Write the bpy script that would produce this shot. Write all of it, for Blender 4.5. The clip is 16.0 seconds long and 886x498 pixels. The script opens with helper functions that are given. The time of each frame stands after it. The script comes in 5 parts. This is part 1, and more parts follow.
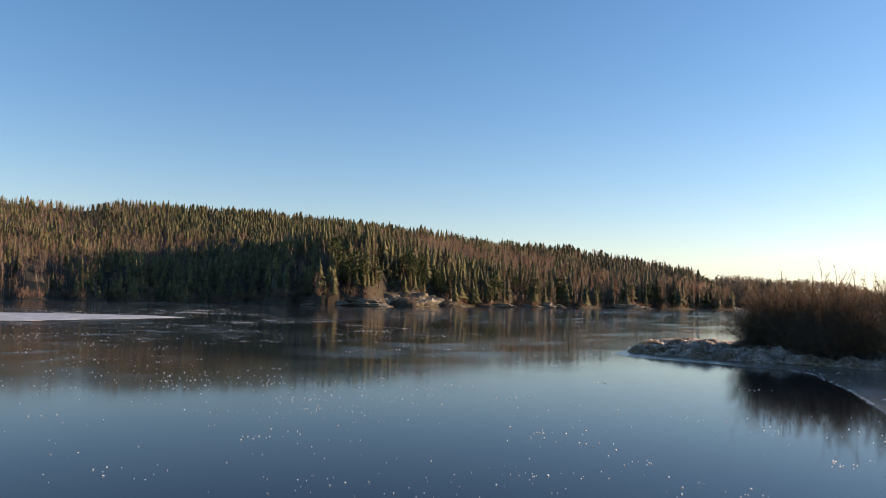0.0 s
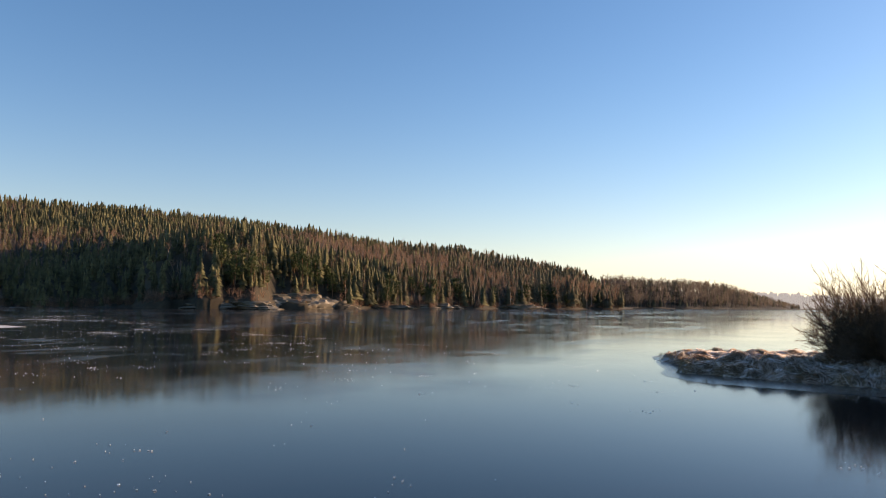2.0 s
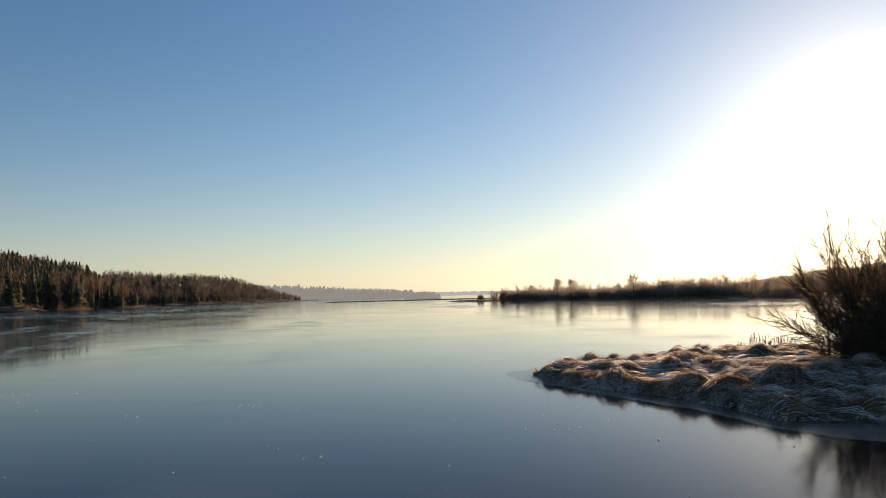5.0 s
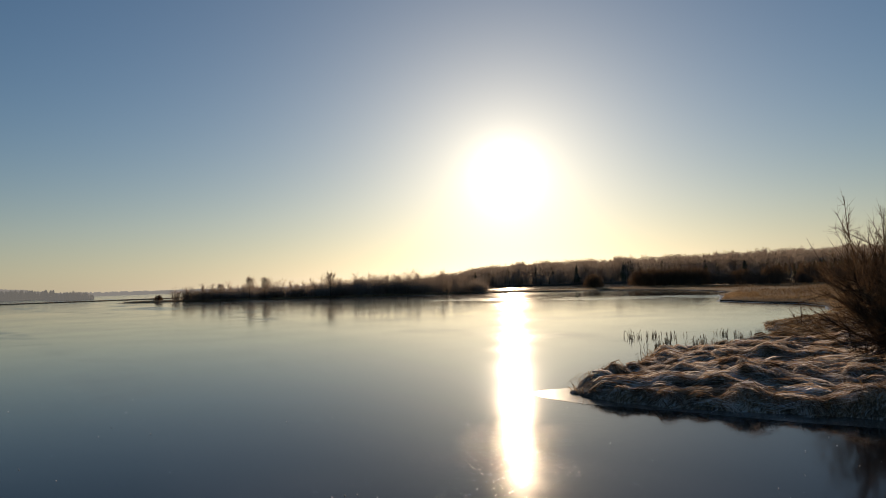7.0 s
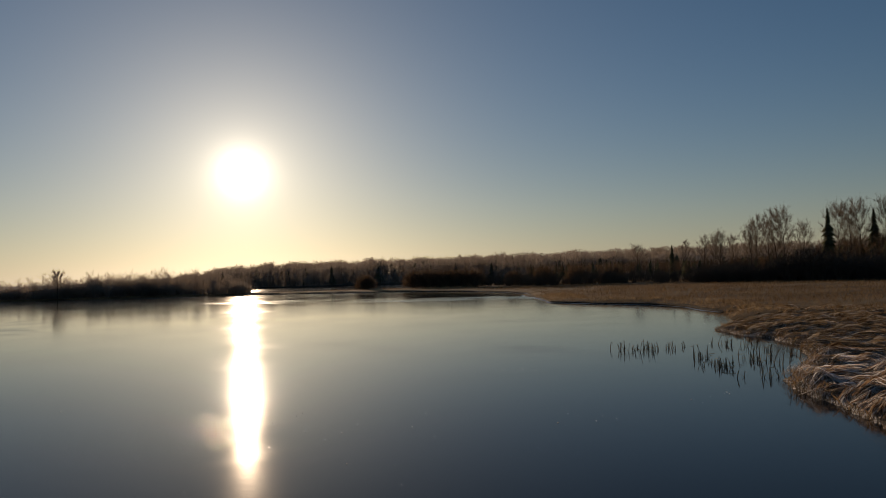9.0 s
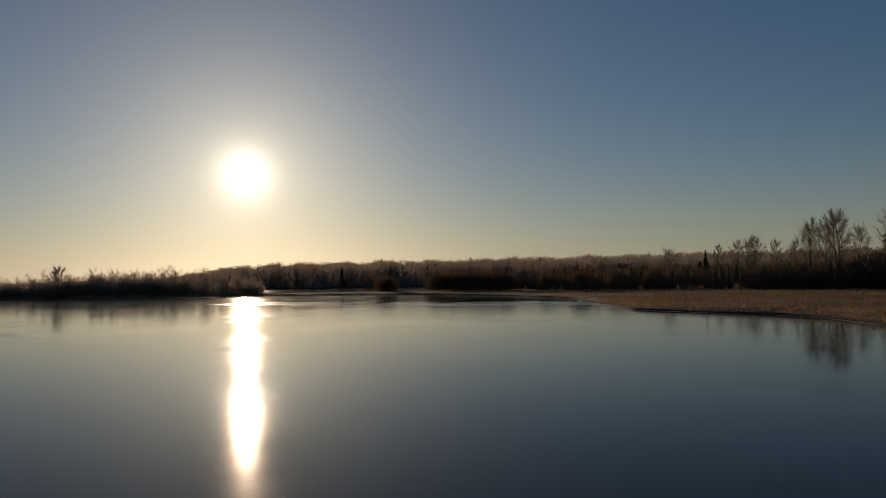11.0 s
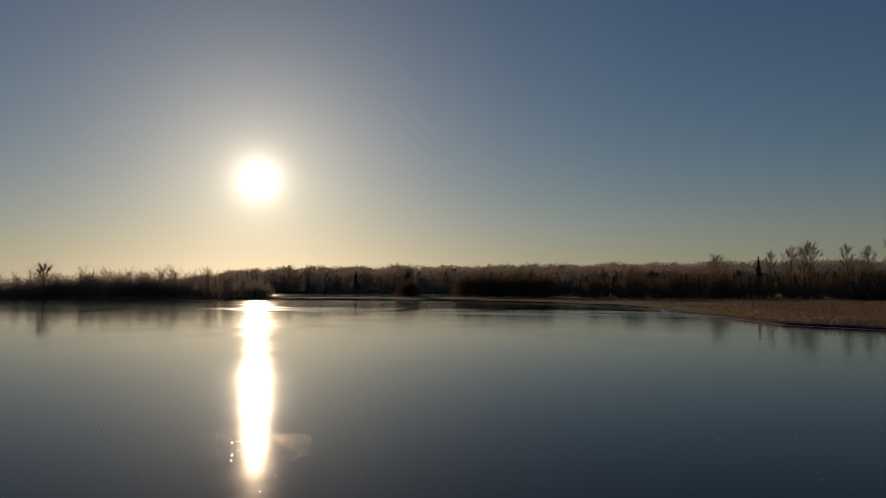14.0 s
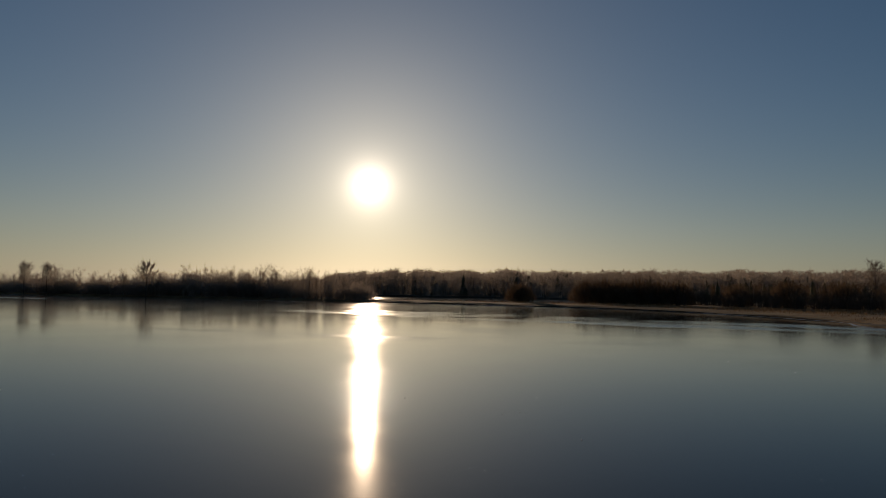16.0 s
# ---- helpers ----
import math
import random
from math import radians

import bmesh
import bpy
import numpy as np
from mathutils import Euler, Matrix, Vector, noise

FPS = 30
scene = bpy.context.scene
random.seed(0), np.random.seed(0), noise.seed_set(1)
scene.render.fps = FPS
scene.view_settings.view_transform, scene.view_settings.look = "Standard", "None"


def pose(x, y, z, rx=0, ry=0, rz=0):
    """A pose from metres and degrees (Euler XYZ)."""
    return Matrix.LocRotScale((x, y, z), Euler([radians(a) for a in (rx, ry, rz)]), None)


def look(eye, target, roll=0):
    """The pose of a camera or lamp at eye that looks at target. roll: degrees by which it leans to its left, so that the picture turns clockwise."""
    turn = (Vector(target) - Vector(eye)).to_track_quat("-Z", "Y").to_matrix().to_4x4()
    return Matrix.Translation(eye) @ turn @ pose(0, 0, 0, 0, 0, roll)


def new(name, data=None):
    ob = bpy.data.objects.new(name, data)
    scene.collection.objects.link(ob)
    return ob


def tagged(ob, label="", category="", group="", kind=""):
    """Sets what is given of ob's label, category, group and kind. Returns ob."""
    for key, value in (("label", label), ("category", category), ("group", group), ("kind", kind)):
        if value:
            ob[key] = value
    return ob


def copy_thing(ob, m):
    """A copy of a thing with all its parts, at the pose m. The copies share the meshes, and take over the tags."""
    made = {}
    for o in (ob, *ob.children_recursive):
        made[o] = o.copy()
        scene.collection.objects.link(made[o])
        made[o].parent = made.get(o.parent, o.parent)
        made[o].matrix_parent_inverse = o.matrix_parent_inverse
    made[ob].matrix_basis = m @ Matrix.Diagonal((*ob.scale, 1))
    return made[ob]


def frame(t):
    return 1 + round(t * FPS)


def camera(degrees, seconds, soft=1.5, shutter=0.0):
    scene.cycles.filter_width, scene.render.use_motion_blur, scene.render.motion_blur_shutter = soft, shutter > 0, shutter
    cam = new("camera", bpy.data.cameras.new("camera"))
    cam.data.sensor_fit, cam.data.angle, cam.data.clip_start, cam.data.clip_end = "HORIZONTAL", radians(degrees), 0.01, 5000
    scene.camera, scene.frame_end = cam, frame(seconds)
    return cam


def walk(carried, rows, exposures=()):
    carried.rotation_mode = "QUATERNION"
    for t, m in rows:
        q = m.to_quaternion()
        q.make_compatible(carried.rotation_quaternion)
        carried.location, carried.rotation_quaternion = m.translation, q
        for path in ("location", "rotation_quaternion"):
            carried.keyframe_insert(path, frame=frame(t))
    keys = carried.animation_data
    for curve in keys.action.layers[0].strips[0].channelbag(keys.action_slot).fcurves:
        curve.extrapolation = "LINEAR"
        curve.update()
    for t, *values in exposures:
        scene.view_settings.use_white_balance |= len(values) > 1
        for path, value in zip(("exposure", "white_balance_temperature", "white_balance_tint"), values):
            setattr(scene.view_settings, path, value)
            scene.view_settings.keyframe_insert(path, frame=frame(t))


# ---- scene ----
cam = camera(61.8, 16.0, soft=0.85)
PATH = [
    (0, (14.091, -5.969, 2.679), (12.953, -4.33, 2.814), 1.2),
    (0.5, (11.448, -3.687, 2.654), (10.31, -2.048, 2.789), 1.3),
    (1, (8.824, -1.349, 2.636), (7.689, 0.292, 2.773), 1.2),
    (1.5, (6.227, 1.144, 2.605), (5.159, 2.829, 2.745), 1.1),
    (2, (3.594, 3.86, 2.564), (2.722, 5.654, 2.708), 0.7),
    (2.5, (0.941, 6.82, 2.537), (0.297, 8.708, 2.68), 0.2),
    (3, (-1.557, 9.964, 2.494), (-2.111, 11.881, 2.636), 0.1),
    (3.5, (-3.803, 13.095, 2.481), (-4.276, 15.034, 2.622), -0.1),
    (4, (-5.868, 16.005, 2.453), (-6.082, 17.989, 2.591), -0.6),
    (4.5, (-7.852, 18.84, 2.431), (-7.719, 20.832, 2.564), -1.2),
    (4.7, (-8.458, 19.844, 2.43), (-8.207, 21.824, 2.559), -1.3),
    (6.8, (-14.892, 29.418, 2.658), (-13.775, 31.074, 2.756), -2.1),
    (7, (-15.177, 30.591, 2.69), (-13.963, 32.178, 2.782), -2.0),
    (7.5, (-15.203, 33.798, 2.691), (-13.76, 35.18, 2.772), -2.2),
    (8, (-14.852, 37.038, 2.662), (-13.235, 38.213, 2.735), -2.0),
    (8.5, (-14.184, 40.304, 2.671), (-12.498, 41.376, 2.742), -2.0),
    (9, (-13.294, 43.371, 2.72), (-11.605, 44.44, 2.794), -1.7),
    (9.5, (-12.221, 46.382, 2.785), (-10.53, 47.448, 2.861), -1.5),
    (9.7, (-11.71, 47.387, 2.776), (-10.018, 48.45, 2.853), -1.4),
    (11.8, (-4.534, 56.111, 2.433), (-2.854, 57.192, 2.522), -0.6),
    (12, (-3.805, 56.877, 2.408), (-2.125, 57.96, 2.499), -0.6),
    (12.5, (-1.853, 58.745, 2.307), (-0.175, 59.83, 2.4), -0.3),
    (13, (0.245, 60.745, 2.243), (1.92, 61.834, 2.34), -0.1),
    (13.5, (2.458, 62.838, 2.182), (4.13, 63.93, 2.28), -0.1),
    (14, (4.741, 64.941, 2.094), (6.41, 66.038, 2.198), -0.0),
    (14.5, (7.049, 66.946, 2.003), (8.717, 68.046, 2.109), 0.2),
    (15, (9.361, 68.814, 1.913), (11.02, 69.927, 2.025), 0.6),
    (15.5, (11.628, 70.617, 1.833), (13.228, 71.812, 1.947), 0.3),
    (16, (13.741, 72.396, 1.812), (15.233, 73.723, 1.929), 1.0),
]
walk(cam, [(t, look(eye, aim, lean)) for t, eye, aim, lean in PATH], [(0, 1.16, 7150, 23), (2.5, 1.12, 7450, 27), (4.5, 0.64, 7450, 24), (5.6, -0.12, 7400, 20), (7, -0.66, 7350, 19), (8.5, -1.01, 7350, 20), (9.7, -1.23, 7350, 20), (16, -1.49, 7350, 20)])

# ---------------------------------------------------------------- light
SUN_AZ, SUN_EL = radians(42.6), radians(8.1)
SUN_DIR = Vector((math.sin(SUN_AZ) * math.cos(SUN_EL), math.cos(SUN_AZ) * math.cos(SUN_EL), math.sin(SUN_EL)))


def build_world():
    w = bpy.data.worlds.new("winter_sky")
    scene.world = w
    w.use_nodes = True
    nt = w.node_tree
    nt.nodes.clear()
    out = nt.nodes.new("ShaderNodeOutputWorld")
    sky = nt.nodes.new("ShaderNodeTexSky")
    sky.sky_type = "NISHITA"
    sky.sun_disc = False
    sky.sun_elevation, sky.sun_rotation = SUN_EL, SUN_AZ
    sky.altitude, sky.air_density, sky.dust_density, sky.ozone_density = 60, 0.9, 0.16, 2.6
    bg = nt.nodes.new("ShaderNodeBackground")
    bg.inputs[1].default_value = 0.122
    # the sun with the hazy aureole round it
    co = nt.nodes.new("ShaderNodeTexCoord")
    dot = nt.nodes.new("ShaderNodeVectorMath")
    dot.operation = "DOT_PRODUCT"
    nt.links.new(co.outputs["Generated"], dot.inputs[0])
    dot.inputs[1].default_value = SUN_DIR

    def node(op, a, b=None):
        n = nt.nodes.new("ShaderNodeMath")
        n.operation = op
        n.use_clamp = False
        for i, v in enumerate((a, b)):
            if v is None:
                continue
            if isinstance(v, (int, float)):
                n.inputs[i].default_value = v
            else:
                nt.links.new(v, n.inputs[i])
        return n.outputs[0]
    # pale haze low over the horizon
    sep, grey, veil, mix = (nt.nodes.new(n) for n in ("ShaderNodeSeparateXYZ", "ShaderNodeRGBToBW", "ShaderNodeVectorMath", "ShaderNodeMix"))
    nt.links.new(co.outputs["Generated"], sep.inputs[0])
    nt.links.new(sky.outputs[0], grey.inputs[0])
    veil.operation = "SCALE"
    veil.inputs[0].default_value = (0.78, 0.82, 0.73)
    nt.links.new(grey.outputs[0], veil.inputs["Scale"])
    mix.data_type = "RGBA"
    low = node("EXPONENT", node("MULTIPLY", node("MAXIMUM", sep.outputs[2], 0.0), -11.0))
    nt.links.new(node("MULTIPLY", low, 0.75), mix.inputs[0])
    deep = nt.nodes.new("ShaderNodeHueSaturation")
    deep.inputs["Saturation"].default_value = 1.16
    nt.links.new(sky.outputs[0], deep.inputs["Color"])
    nt.links.new(deep.outputs[0], mix.inputs[6])
    nt.links.new(veil.outputs[0], mix.inputs[7])
    nt.links.new(mix.outputs[2], bg.inputs[0])
    c = node("MINIMUM", dot.outputs["Value"], 1.0)
    ang = node("ARCCOSINE", c)
    last = bg.outputs[0]
    for strength, width, power, colour in ((8.6, 0.78, 1.0, (1.0, 0.94, 0.80, 1)), (1.25, 4.6, 1.0, (1.0, 0.96, 0.70, 1)), (0.265, 14.0, 1.0, (1.0, 0.94, 0.62, 1))):
        rel = node("DIVIDE", ang, radians(width))
        e = node("EXPONENT", node("MULTIPLY", node("POWER", rel, power), -1.0))
        b = nt.nodes.new("ShaderNodeBackground")
        b.inputs[0].default_value = colour
        nt.links.new(node("MULTIPLY", e, strength), b.inputs[1])
        add = nt.nodes.new("ShaderNodeAddShader")
        nt.links.new(last, add.inputs[0])
        nt.links.new(b.outputs[0], add.inputs[1])
        last = add.outputs[0]
    nt.links.new(last, out.inputs[0])
    lamp = bpy.data.lights.new("sun", "SUN")
    lamp.energy, lamp.angle, lamp.color = 4.5, radians(0.6), (1.0, 0.80, 0.56)
    ob = new("sun", lamp)
    ob.matrix_world = look(Vector((0, 0, 60)) + SUN_DIR * 10, (0, 0, 60))


build_world()


# ---------------------------------------------------------------- materials
def material(name, colours, scale=2.0, rough=0.8, bump=0.0, bump_scale=20.0, island=0.0, obj_random=0.0, translucent=0.0, spec=0.3, coord="Object"):
    """A procedural surface: noise between the colours at two scales, random shifts piece by piece, and a fine relief."""
    m = bpy.data.materials.new(name)
    m.use_nodes = True
    nt = m.node_tree
    b = nt.nodes["Principled BSDF"]
    tc = nt.nodes.new("ShaderNodeTexCoord")
    n1 = nt.nodes.new("ShaderNodeTexNoise")
    n1.inputs["Scale"].default_value, n1.inputs["Detail"].default_value = scale, 6
    n2 = nt.nodes.new("ShaderNodeTexNoise")
    n2.inputs["Scale"].default_value, n2.inputs["Detail"].default_value = scale * 9, 4
    for n in (n1, n2):
        nt.links.new(tc.outputs[coord], n.inputs["Vector"])
    mix = nt.nodes.new("ShaderNodeMath")
    mix.operation = "MULTIPLY_ADD"
    nt.links.new(n2.outputs[0], mix.inputs[0])
    mix.inputs[1].default_value = 0.35
    sub = nt.nodes.new("ShaderNodeMath")
    sub.operation = "ADD"
    nt.links.new(n1.outputs[0], sub.inputs[0])
    sub.inputs[1].default_value = -0.175
    nt.links.new(sub.outputs[0], mix.inputs[2])
    value = mix.outputs[0]
    for amount, source in ((island, "ShaderNodeNewGeometry"), (obj_random, "ShaderNodeObjectInfo")):
        if amount:
            g = nt.nodes.new(source)
            r = g.outputs["Random Per Island"] if source == "ShaderNodeNewGeometry" else g.outputs["Random"]
            s = nt.nodes.new("ShaderNodeMath")
            s.operation = "MULTIPLY_ADD"
            nt.links.new(r, s.inputs[0])
            s.inputs[1].default_value, s.inputs[2].default_value = amount, -amount / 2
            a = nt.nodes.new("ShaderNodeMath")
            a.operation = "ADD"
            nt.links.new(s.outputs[0], a.inputs[0])
            nt.links.new(value, a.inputs[1])
            value = a.outputs[0]
    ramp = nt.nodes.new("ShaderNodeValToRGB")
    els = ramp.color_ramp.elements
    while len(els) < len(colours):
        els.new(0.5)
    for i, c in enumerate(colours):
        els[i].position = 0.25 + 0.5 * i / max(1, len(colours) - 1)
        els[i].color = (*c, 1)
    nt.links.new(value, ramp.inputs[0])
    nt.links.new(ramp.outputs[0], b.inputs["Base Color"])
    b.inputs["Roughness"].default_value = rough
    b.inputs["Specular IOR Level"].default_value = spec
    if bump:
        n3 = nt.nodes.new("ShaderNodeTexNoise")
        n3.inputs["Scale"].default_value, n3.inputs["Detail"].default_value = bump_scale, 5
        nt.links.new(tc.outputs[coord], n3.inputs["Vector"])
        bm = nt.nodes.new("ShaderNodeBump")
        bm.inputs["Strength"].default_value, bm.inputs["Distance"].default_value = bump, 0.05
        nt.links.new(n3.outputs[0], bm.inputs["Height"])
        nt.links.new(bm.outputs[0], b.inputs["Normal"])
    if translucent:
        t = nt.nodes.new("ShaderNodeBsdfTranslucent")
        nt.links.new(ramp.outputs[0], t.inputs[0])
        ms = nt.nodes.new("ShaderNodeMixShader")
        ms.inputs[0].default_value = translucent
        nt.links.new(b.outputs[0], ms.inputs[1])
        nt.links.new(t.outputs[0], ms.inputs[2])
        nt.links.new(ms.outputs[0], nt.nodes["Material Output"].inputs[0])
    return m


def ice_material():
    """Clear dark lake ice: glossy, with duller breath-frosted patches and pale frost bands."""
    m = bpy.data.materials.new("lake_ice")
    m.use_nodes = True
    nt = m.node_tree
    b = nt.nodes["Principled BSDF"]
    tc = nt.nodes.new("ShaderNodeTexCoord")

    def noise_node(scale, detail, distortion=0.0, squash=None):
        n = nt.nodes.new("ShaderNodeTexNoise")
        n.inputs["Scale"].default_value, n.inputs["Detail"].default_value = scale, detail
        n.inputs["Distortion"].default_value = distortion
        if squash:
            mp = nt.nodes.new("ShaderNodeMapping")
            mp.inputs["Scale"].default_value = squash
            mp.inputs["Rotation"].default_value = (0, 0, radians(35))
            nt.links.new(tc.outputs["Object"], mp.inputs[0])
            nt.links.new(mp.outputs[0], n.inputs["Vector"])
        else:
            nt.links.new(tc.outputs["Object"], n.inputs["Vector"])
        return n.outputs[0]

    def ramp(src, lo, hi, a, c):
        r = nt.nodes.new("ShaderNodeMapRange")
        r.inputs["From Min"].default_value, r.inputs["From Max"].default_value = lo, hi
        r.inputs["To Min"].default_value, r.inputs["To Max"].default_value = a, c
        nt.links.new(src, r.inputs[0])
        return r.outputs[0]

    def math_node(op, a, c):
        n = nt.nodes.new("ShaderNodeMath")
        n.operation = op
        for i, v in enumerate((a, c)):
            if isinstance(v, (int, float)):
                n.inputs[i].default_value = v
            else:
                nt.links.new(v, n.inputs[i])
        return n.outputs[0]
    broad = noise_node(0.035, 5, 0.6)
    mid = noise_node(0.22, 6, 0.4)
    fine = noise_node(6.0, 5)
    band = noise_node(0.05, 7, 1.2, (1.0, 0.35, 1.0))
    frost = math_node("MULTIPLY", ramp(band, 0.56, 0.70, 0, 1), ramp(mid, 0.35, 0.65, 0.1, 0.7))
    # thin wisps of hoar over the open ice, away from the sheltered bay
    wisp = noise_node(0.30, 8, 1.8, (1.0, 0.45, 1.0))
    sep = nt.nodes.new("ShaderNodeSeparateXYZ")
    nt.links.new(tc.outputs["Object"], sep.inputs[0])
    out_there = math_node("MULTIPLY", ramp(sep.outputs[0], -2, -45, 0, 1), ramp(broad, 0.35, 0.55, 0.25, 1))
    wisp = math_node("MULTIPLY", math_node("MULTIPLY", ramp(wisp, 0.54, 0.66, 0, 1), out_there), 0.55)
    frost = math_node("MAXIMUM", frost, wisp)
    rough = math_node("ADD", ramp(broad, 0.3, 0.7, 0.054, 0.096), ramp(mid, 0.3, 0.7, -0.012, 0.024))
    rough = math_node("ADD", rough, math_node("MULTIPLY", frost, 0.22))
    nt.links.new(rough, b.inputs["Roughness"])
    col = nt.nodes.new("ShaderNodeMix")
    col.data_type = "RGBA"
    col.inputs[6].default_value = (0.012, 0.012, 0.013, 1)
    col.inputs[7].default_value = (0.34, 0.36, 0.38, 1)
    nt.links.new(math_node("MULTIPLY", frost, 0.6), col.inputs[0])
    nt.links.new(col.outputs[2], b.inputs["Base Color"])
    b.inputs["IOR"].default_value = 1.235
    bump = nt.nodes.new("ShaderNodeBump")
    bump.inputs["Strength"].default_value, bump.inputs["Distance"].default_value = 0.12, 0.004
    nt.links.new(math_node("ADD", fine, math_node("MULTIPLY", mid, 0.5)), bump.inputs["Height"])
    nt.links.new(bump.outputs[0], b.inputs["Normal"])
    return m


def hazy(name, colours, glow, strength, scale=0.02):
    """Far country seen through bright winter haze: a backdrop whose surface emission stands in for that haze."""
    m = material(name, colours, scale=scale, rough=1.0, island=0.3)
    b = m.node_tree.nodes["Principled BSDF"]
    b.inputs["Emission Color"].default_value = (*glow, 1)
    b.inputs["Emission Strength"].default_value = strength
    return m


def matted_grass():
    """Long frosted grass lying combed over one way; brown litter between the strands, darkened to paint in the gaps'
    shade.
    """
    m = bpy.data.materials.new("matted_frosted_grass")
    m.use_nodes = True
    nt = m.node_tree
    b = nt.nodes["Principled BSDF"]
    tc, mp = nt.nodes.new("ShaderNodeTexCoord"), nt.nodes.new("ShaderNodeMapping")
    mp.inputs["Scale"].default_value = (2.2, 16.0, 6.0)
    mp.inputs["Rotation"].default_value = (0, 0, radians(12))
    nt.links.new(tc.outputs["Object"], mp.inputs[0])
    strand, patch = nt.nodes.new("ShaderNodeTexNoise"), nt.nodes.new("ShaderNodeTexNoise")
    strand.inputs["Scale"].default_value, strand.inputs["Detail"].default_value, strand.inputs["Distortion"].default_value = 1.6, 8, 1.4
    patch.inputs["Scale"].default_value, patch.inputs["Detail"].default_value = 1.1, 5
    nt.links.new(mp.outputs[0], strand.inputs["Vector"])
    nt.links.new(tc.outputs["Object"], patch.inputs["Vector"])
    add = nt.nodes.new("ShaderNodeMath")
    add.operation = "MULTIPLY_ADD"
    nt.links.new(patch.outputs[0], add.inputs[0])
    add.inputs[1].default_value = 0.5
    low = nt.nodes.new("ShaderNodeMath")
    low.operation = "SUBTRACT"
    nt.links.new(strand.outputs[0], low.inputs[0])
    low.inputs[1].default_value = 0.25
    nt.links.new(low.outputs[0], add.inputs[2])
    ramp = nt.nodes.new("ShaderNodeValToRGB")
    e = ramp.color_ramp.elements
    e[0].position, e[0].color = 0.34, (0.036, 0.026, 0.017, 1)
    e[1].position, e[1].color = 0.60, (0.66, 0.63, 0.60, 1)
    e.new(0.43).color = (0.125, 0.083, 0.050, 1)
    e.new(0.52).color = (0.31, 0.235, 0.160, 1)
    nt.links.new(add.outputs[0], ramp.inputs[0])
    nt.links.new(ramp.outputs[0], b.inputs["Base Color"])
    b.inputs["Roughness"].default_value = 0.9
    bump = nt.nodes.new("ShaderNodeBump")
    bump.inputs["Strength"].default_value, bump.inputs["Distance"].default_value = 1.0, 0.10
    nt.links.new(strand.outputs[0], bump.inputs["Height"])
    nt.links.new(bump.outputs[0], b.inputs["Normal"])
    return m


ICE = ice_material()
SHORE_ICE = material("white_shore_ice", [(0.24, 0.25, 0.27), (0.42, 0.44, 0.46), (0.70, 0.71, 0.73)], 1.2, 0.36, 0.5, 14, spec=0.6)
SHELF = material("dull_older_ice", [(0.060, 0.048, 0.036), (0.105, 0.086, 0.068), (0.20, 0.185, 0.17)], 0.35, 0.22, 0.04, 3, spec=0.32)
SNOW_PATCH = material("wind_packed_snow", [(0.30, 0.30, 0.29), (0.52, 0.51, 0.48), (0.74, 0.73, 0.70)], 0.9, 0.7, 0.6, 3)
FROST = material("frost_crystal", [(0.88, 0.89, 0.91), (0.96, 0.97, 0.97)], 4, 0.35, island=0.4, translucent=0.5, spec=0.5)
SOIL = matted_grass()
FIELD = material("dry_reed_meadow", [(0.10, 0.062, 0.028), (0.24, 0.150, 0.066), (0.34, 0.235, 0.115)], 0.12, 0.95, 0.9, 5)
FOREST_FLOOR = material("forest_floor", [(0.022, 0.020, 0.012), (0.060, 0.046, 0.028), (0.105, 0.080, 0.048)], 0.06, 1.0, 0.8, 0.8)
GRASS = material("frosted_straw_grass", [(0.12, 0.072, 0.044), (0.38, 0.25, 0.155), (0.72, 0.62, 0.53), (0.94, 0.94, 0.96)], 2.2, 0.8, island=0.46, obj_random=0.12, translucent=0.68)
LEE_GRASS = material("half_frosted_brown_grass", [(0.105, 0.066, 0.036), (0.27, 0.180, 0.098), (0.46, 0.345, 0.220), (0.72, 0.66, 0.58)], 2.0, 0.85, island=0.42, translucent=0.5)
SEDGE = material("brown_sedge", [(0.12, 0.074, 0.036), (0.32, 0.205, 0.105), (0.52, 0.37, 0.21)], 1.4, 0.85, island=0.4, translucent=0.58)
PEAT = material("dark_peat_bank", [(0.020, 0.014, 0.009), (0.055, 0.038, 0.022), (0.13, 0.090, 0.050)], 2.0, 0.95, 0.9, 8)
STRAW = material("dry_straw", [(0.14, 0.076, 0.034), (0.31, 0.178, 0.078), (0.44, 0.29, 0.145)], 0.25, 0.85, island=0.4, translucent=0.3)
CATTAIL = material("dead_cattail_stem", [(0.045, 0.030, 0.018), (0.13, 0.085, 0.045), (0.24, 0.17, 0.09)], 4.0, 0.85, island=0.3)
BARK = material("willow_bark", [(0.040, 0.028, 0.020), (0.085, 0.060, 0.042), (0.14, 0.105, 0.075)], 5.0, 0.9, 0.6, 40)
TWIG = material("willow_twig", [(0.062, 0.039, 0.024), (0.134, 0.086, 0.051), (0.215, 0.140, 0.082)], 1.5, 0.75, island=0.3, translucent=0.52)
BIRCH_BARK = material("birch_bark", [(0.06, 0.047, 0.036), (0.14, 0.115, 0.09), (0.32, 0.28, 0.23)], 1.2, 0.8, island=0.3)
BIRCH_TWIG = material("birch_twig", [(0.13, 0.077, 0.050), (0.26, 0.158, 0.102), (0.37, 0.24, 0.16)], 0.06, 0.85, island=0.3, translucent=0.4)
# twig colour lightened so that it carries the haze over the far woods
FAR_TWIG = material("haze_paled_twig", [(0.24, 0.188, 0.145), (0.37, 0.305, 0.25), (0.48, 0.415, 0.355)], 0.03, 0.85, island=0.25, translucent=0.76)
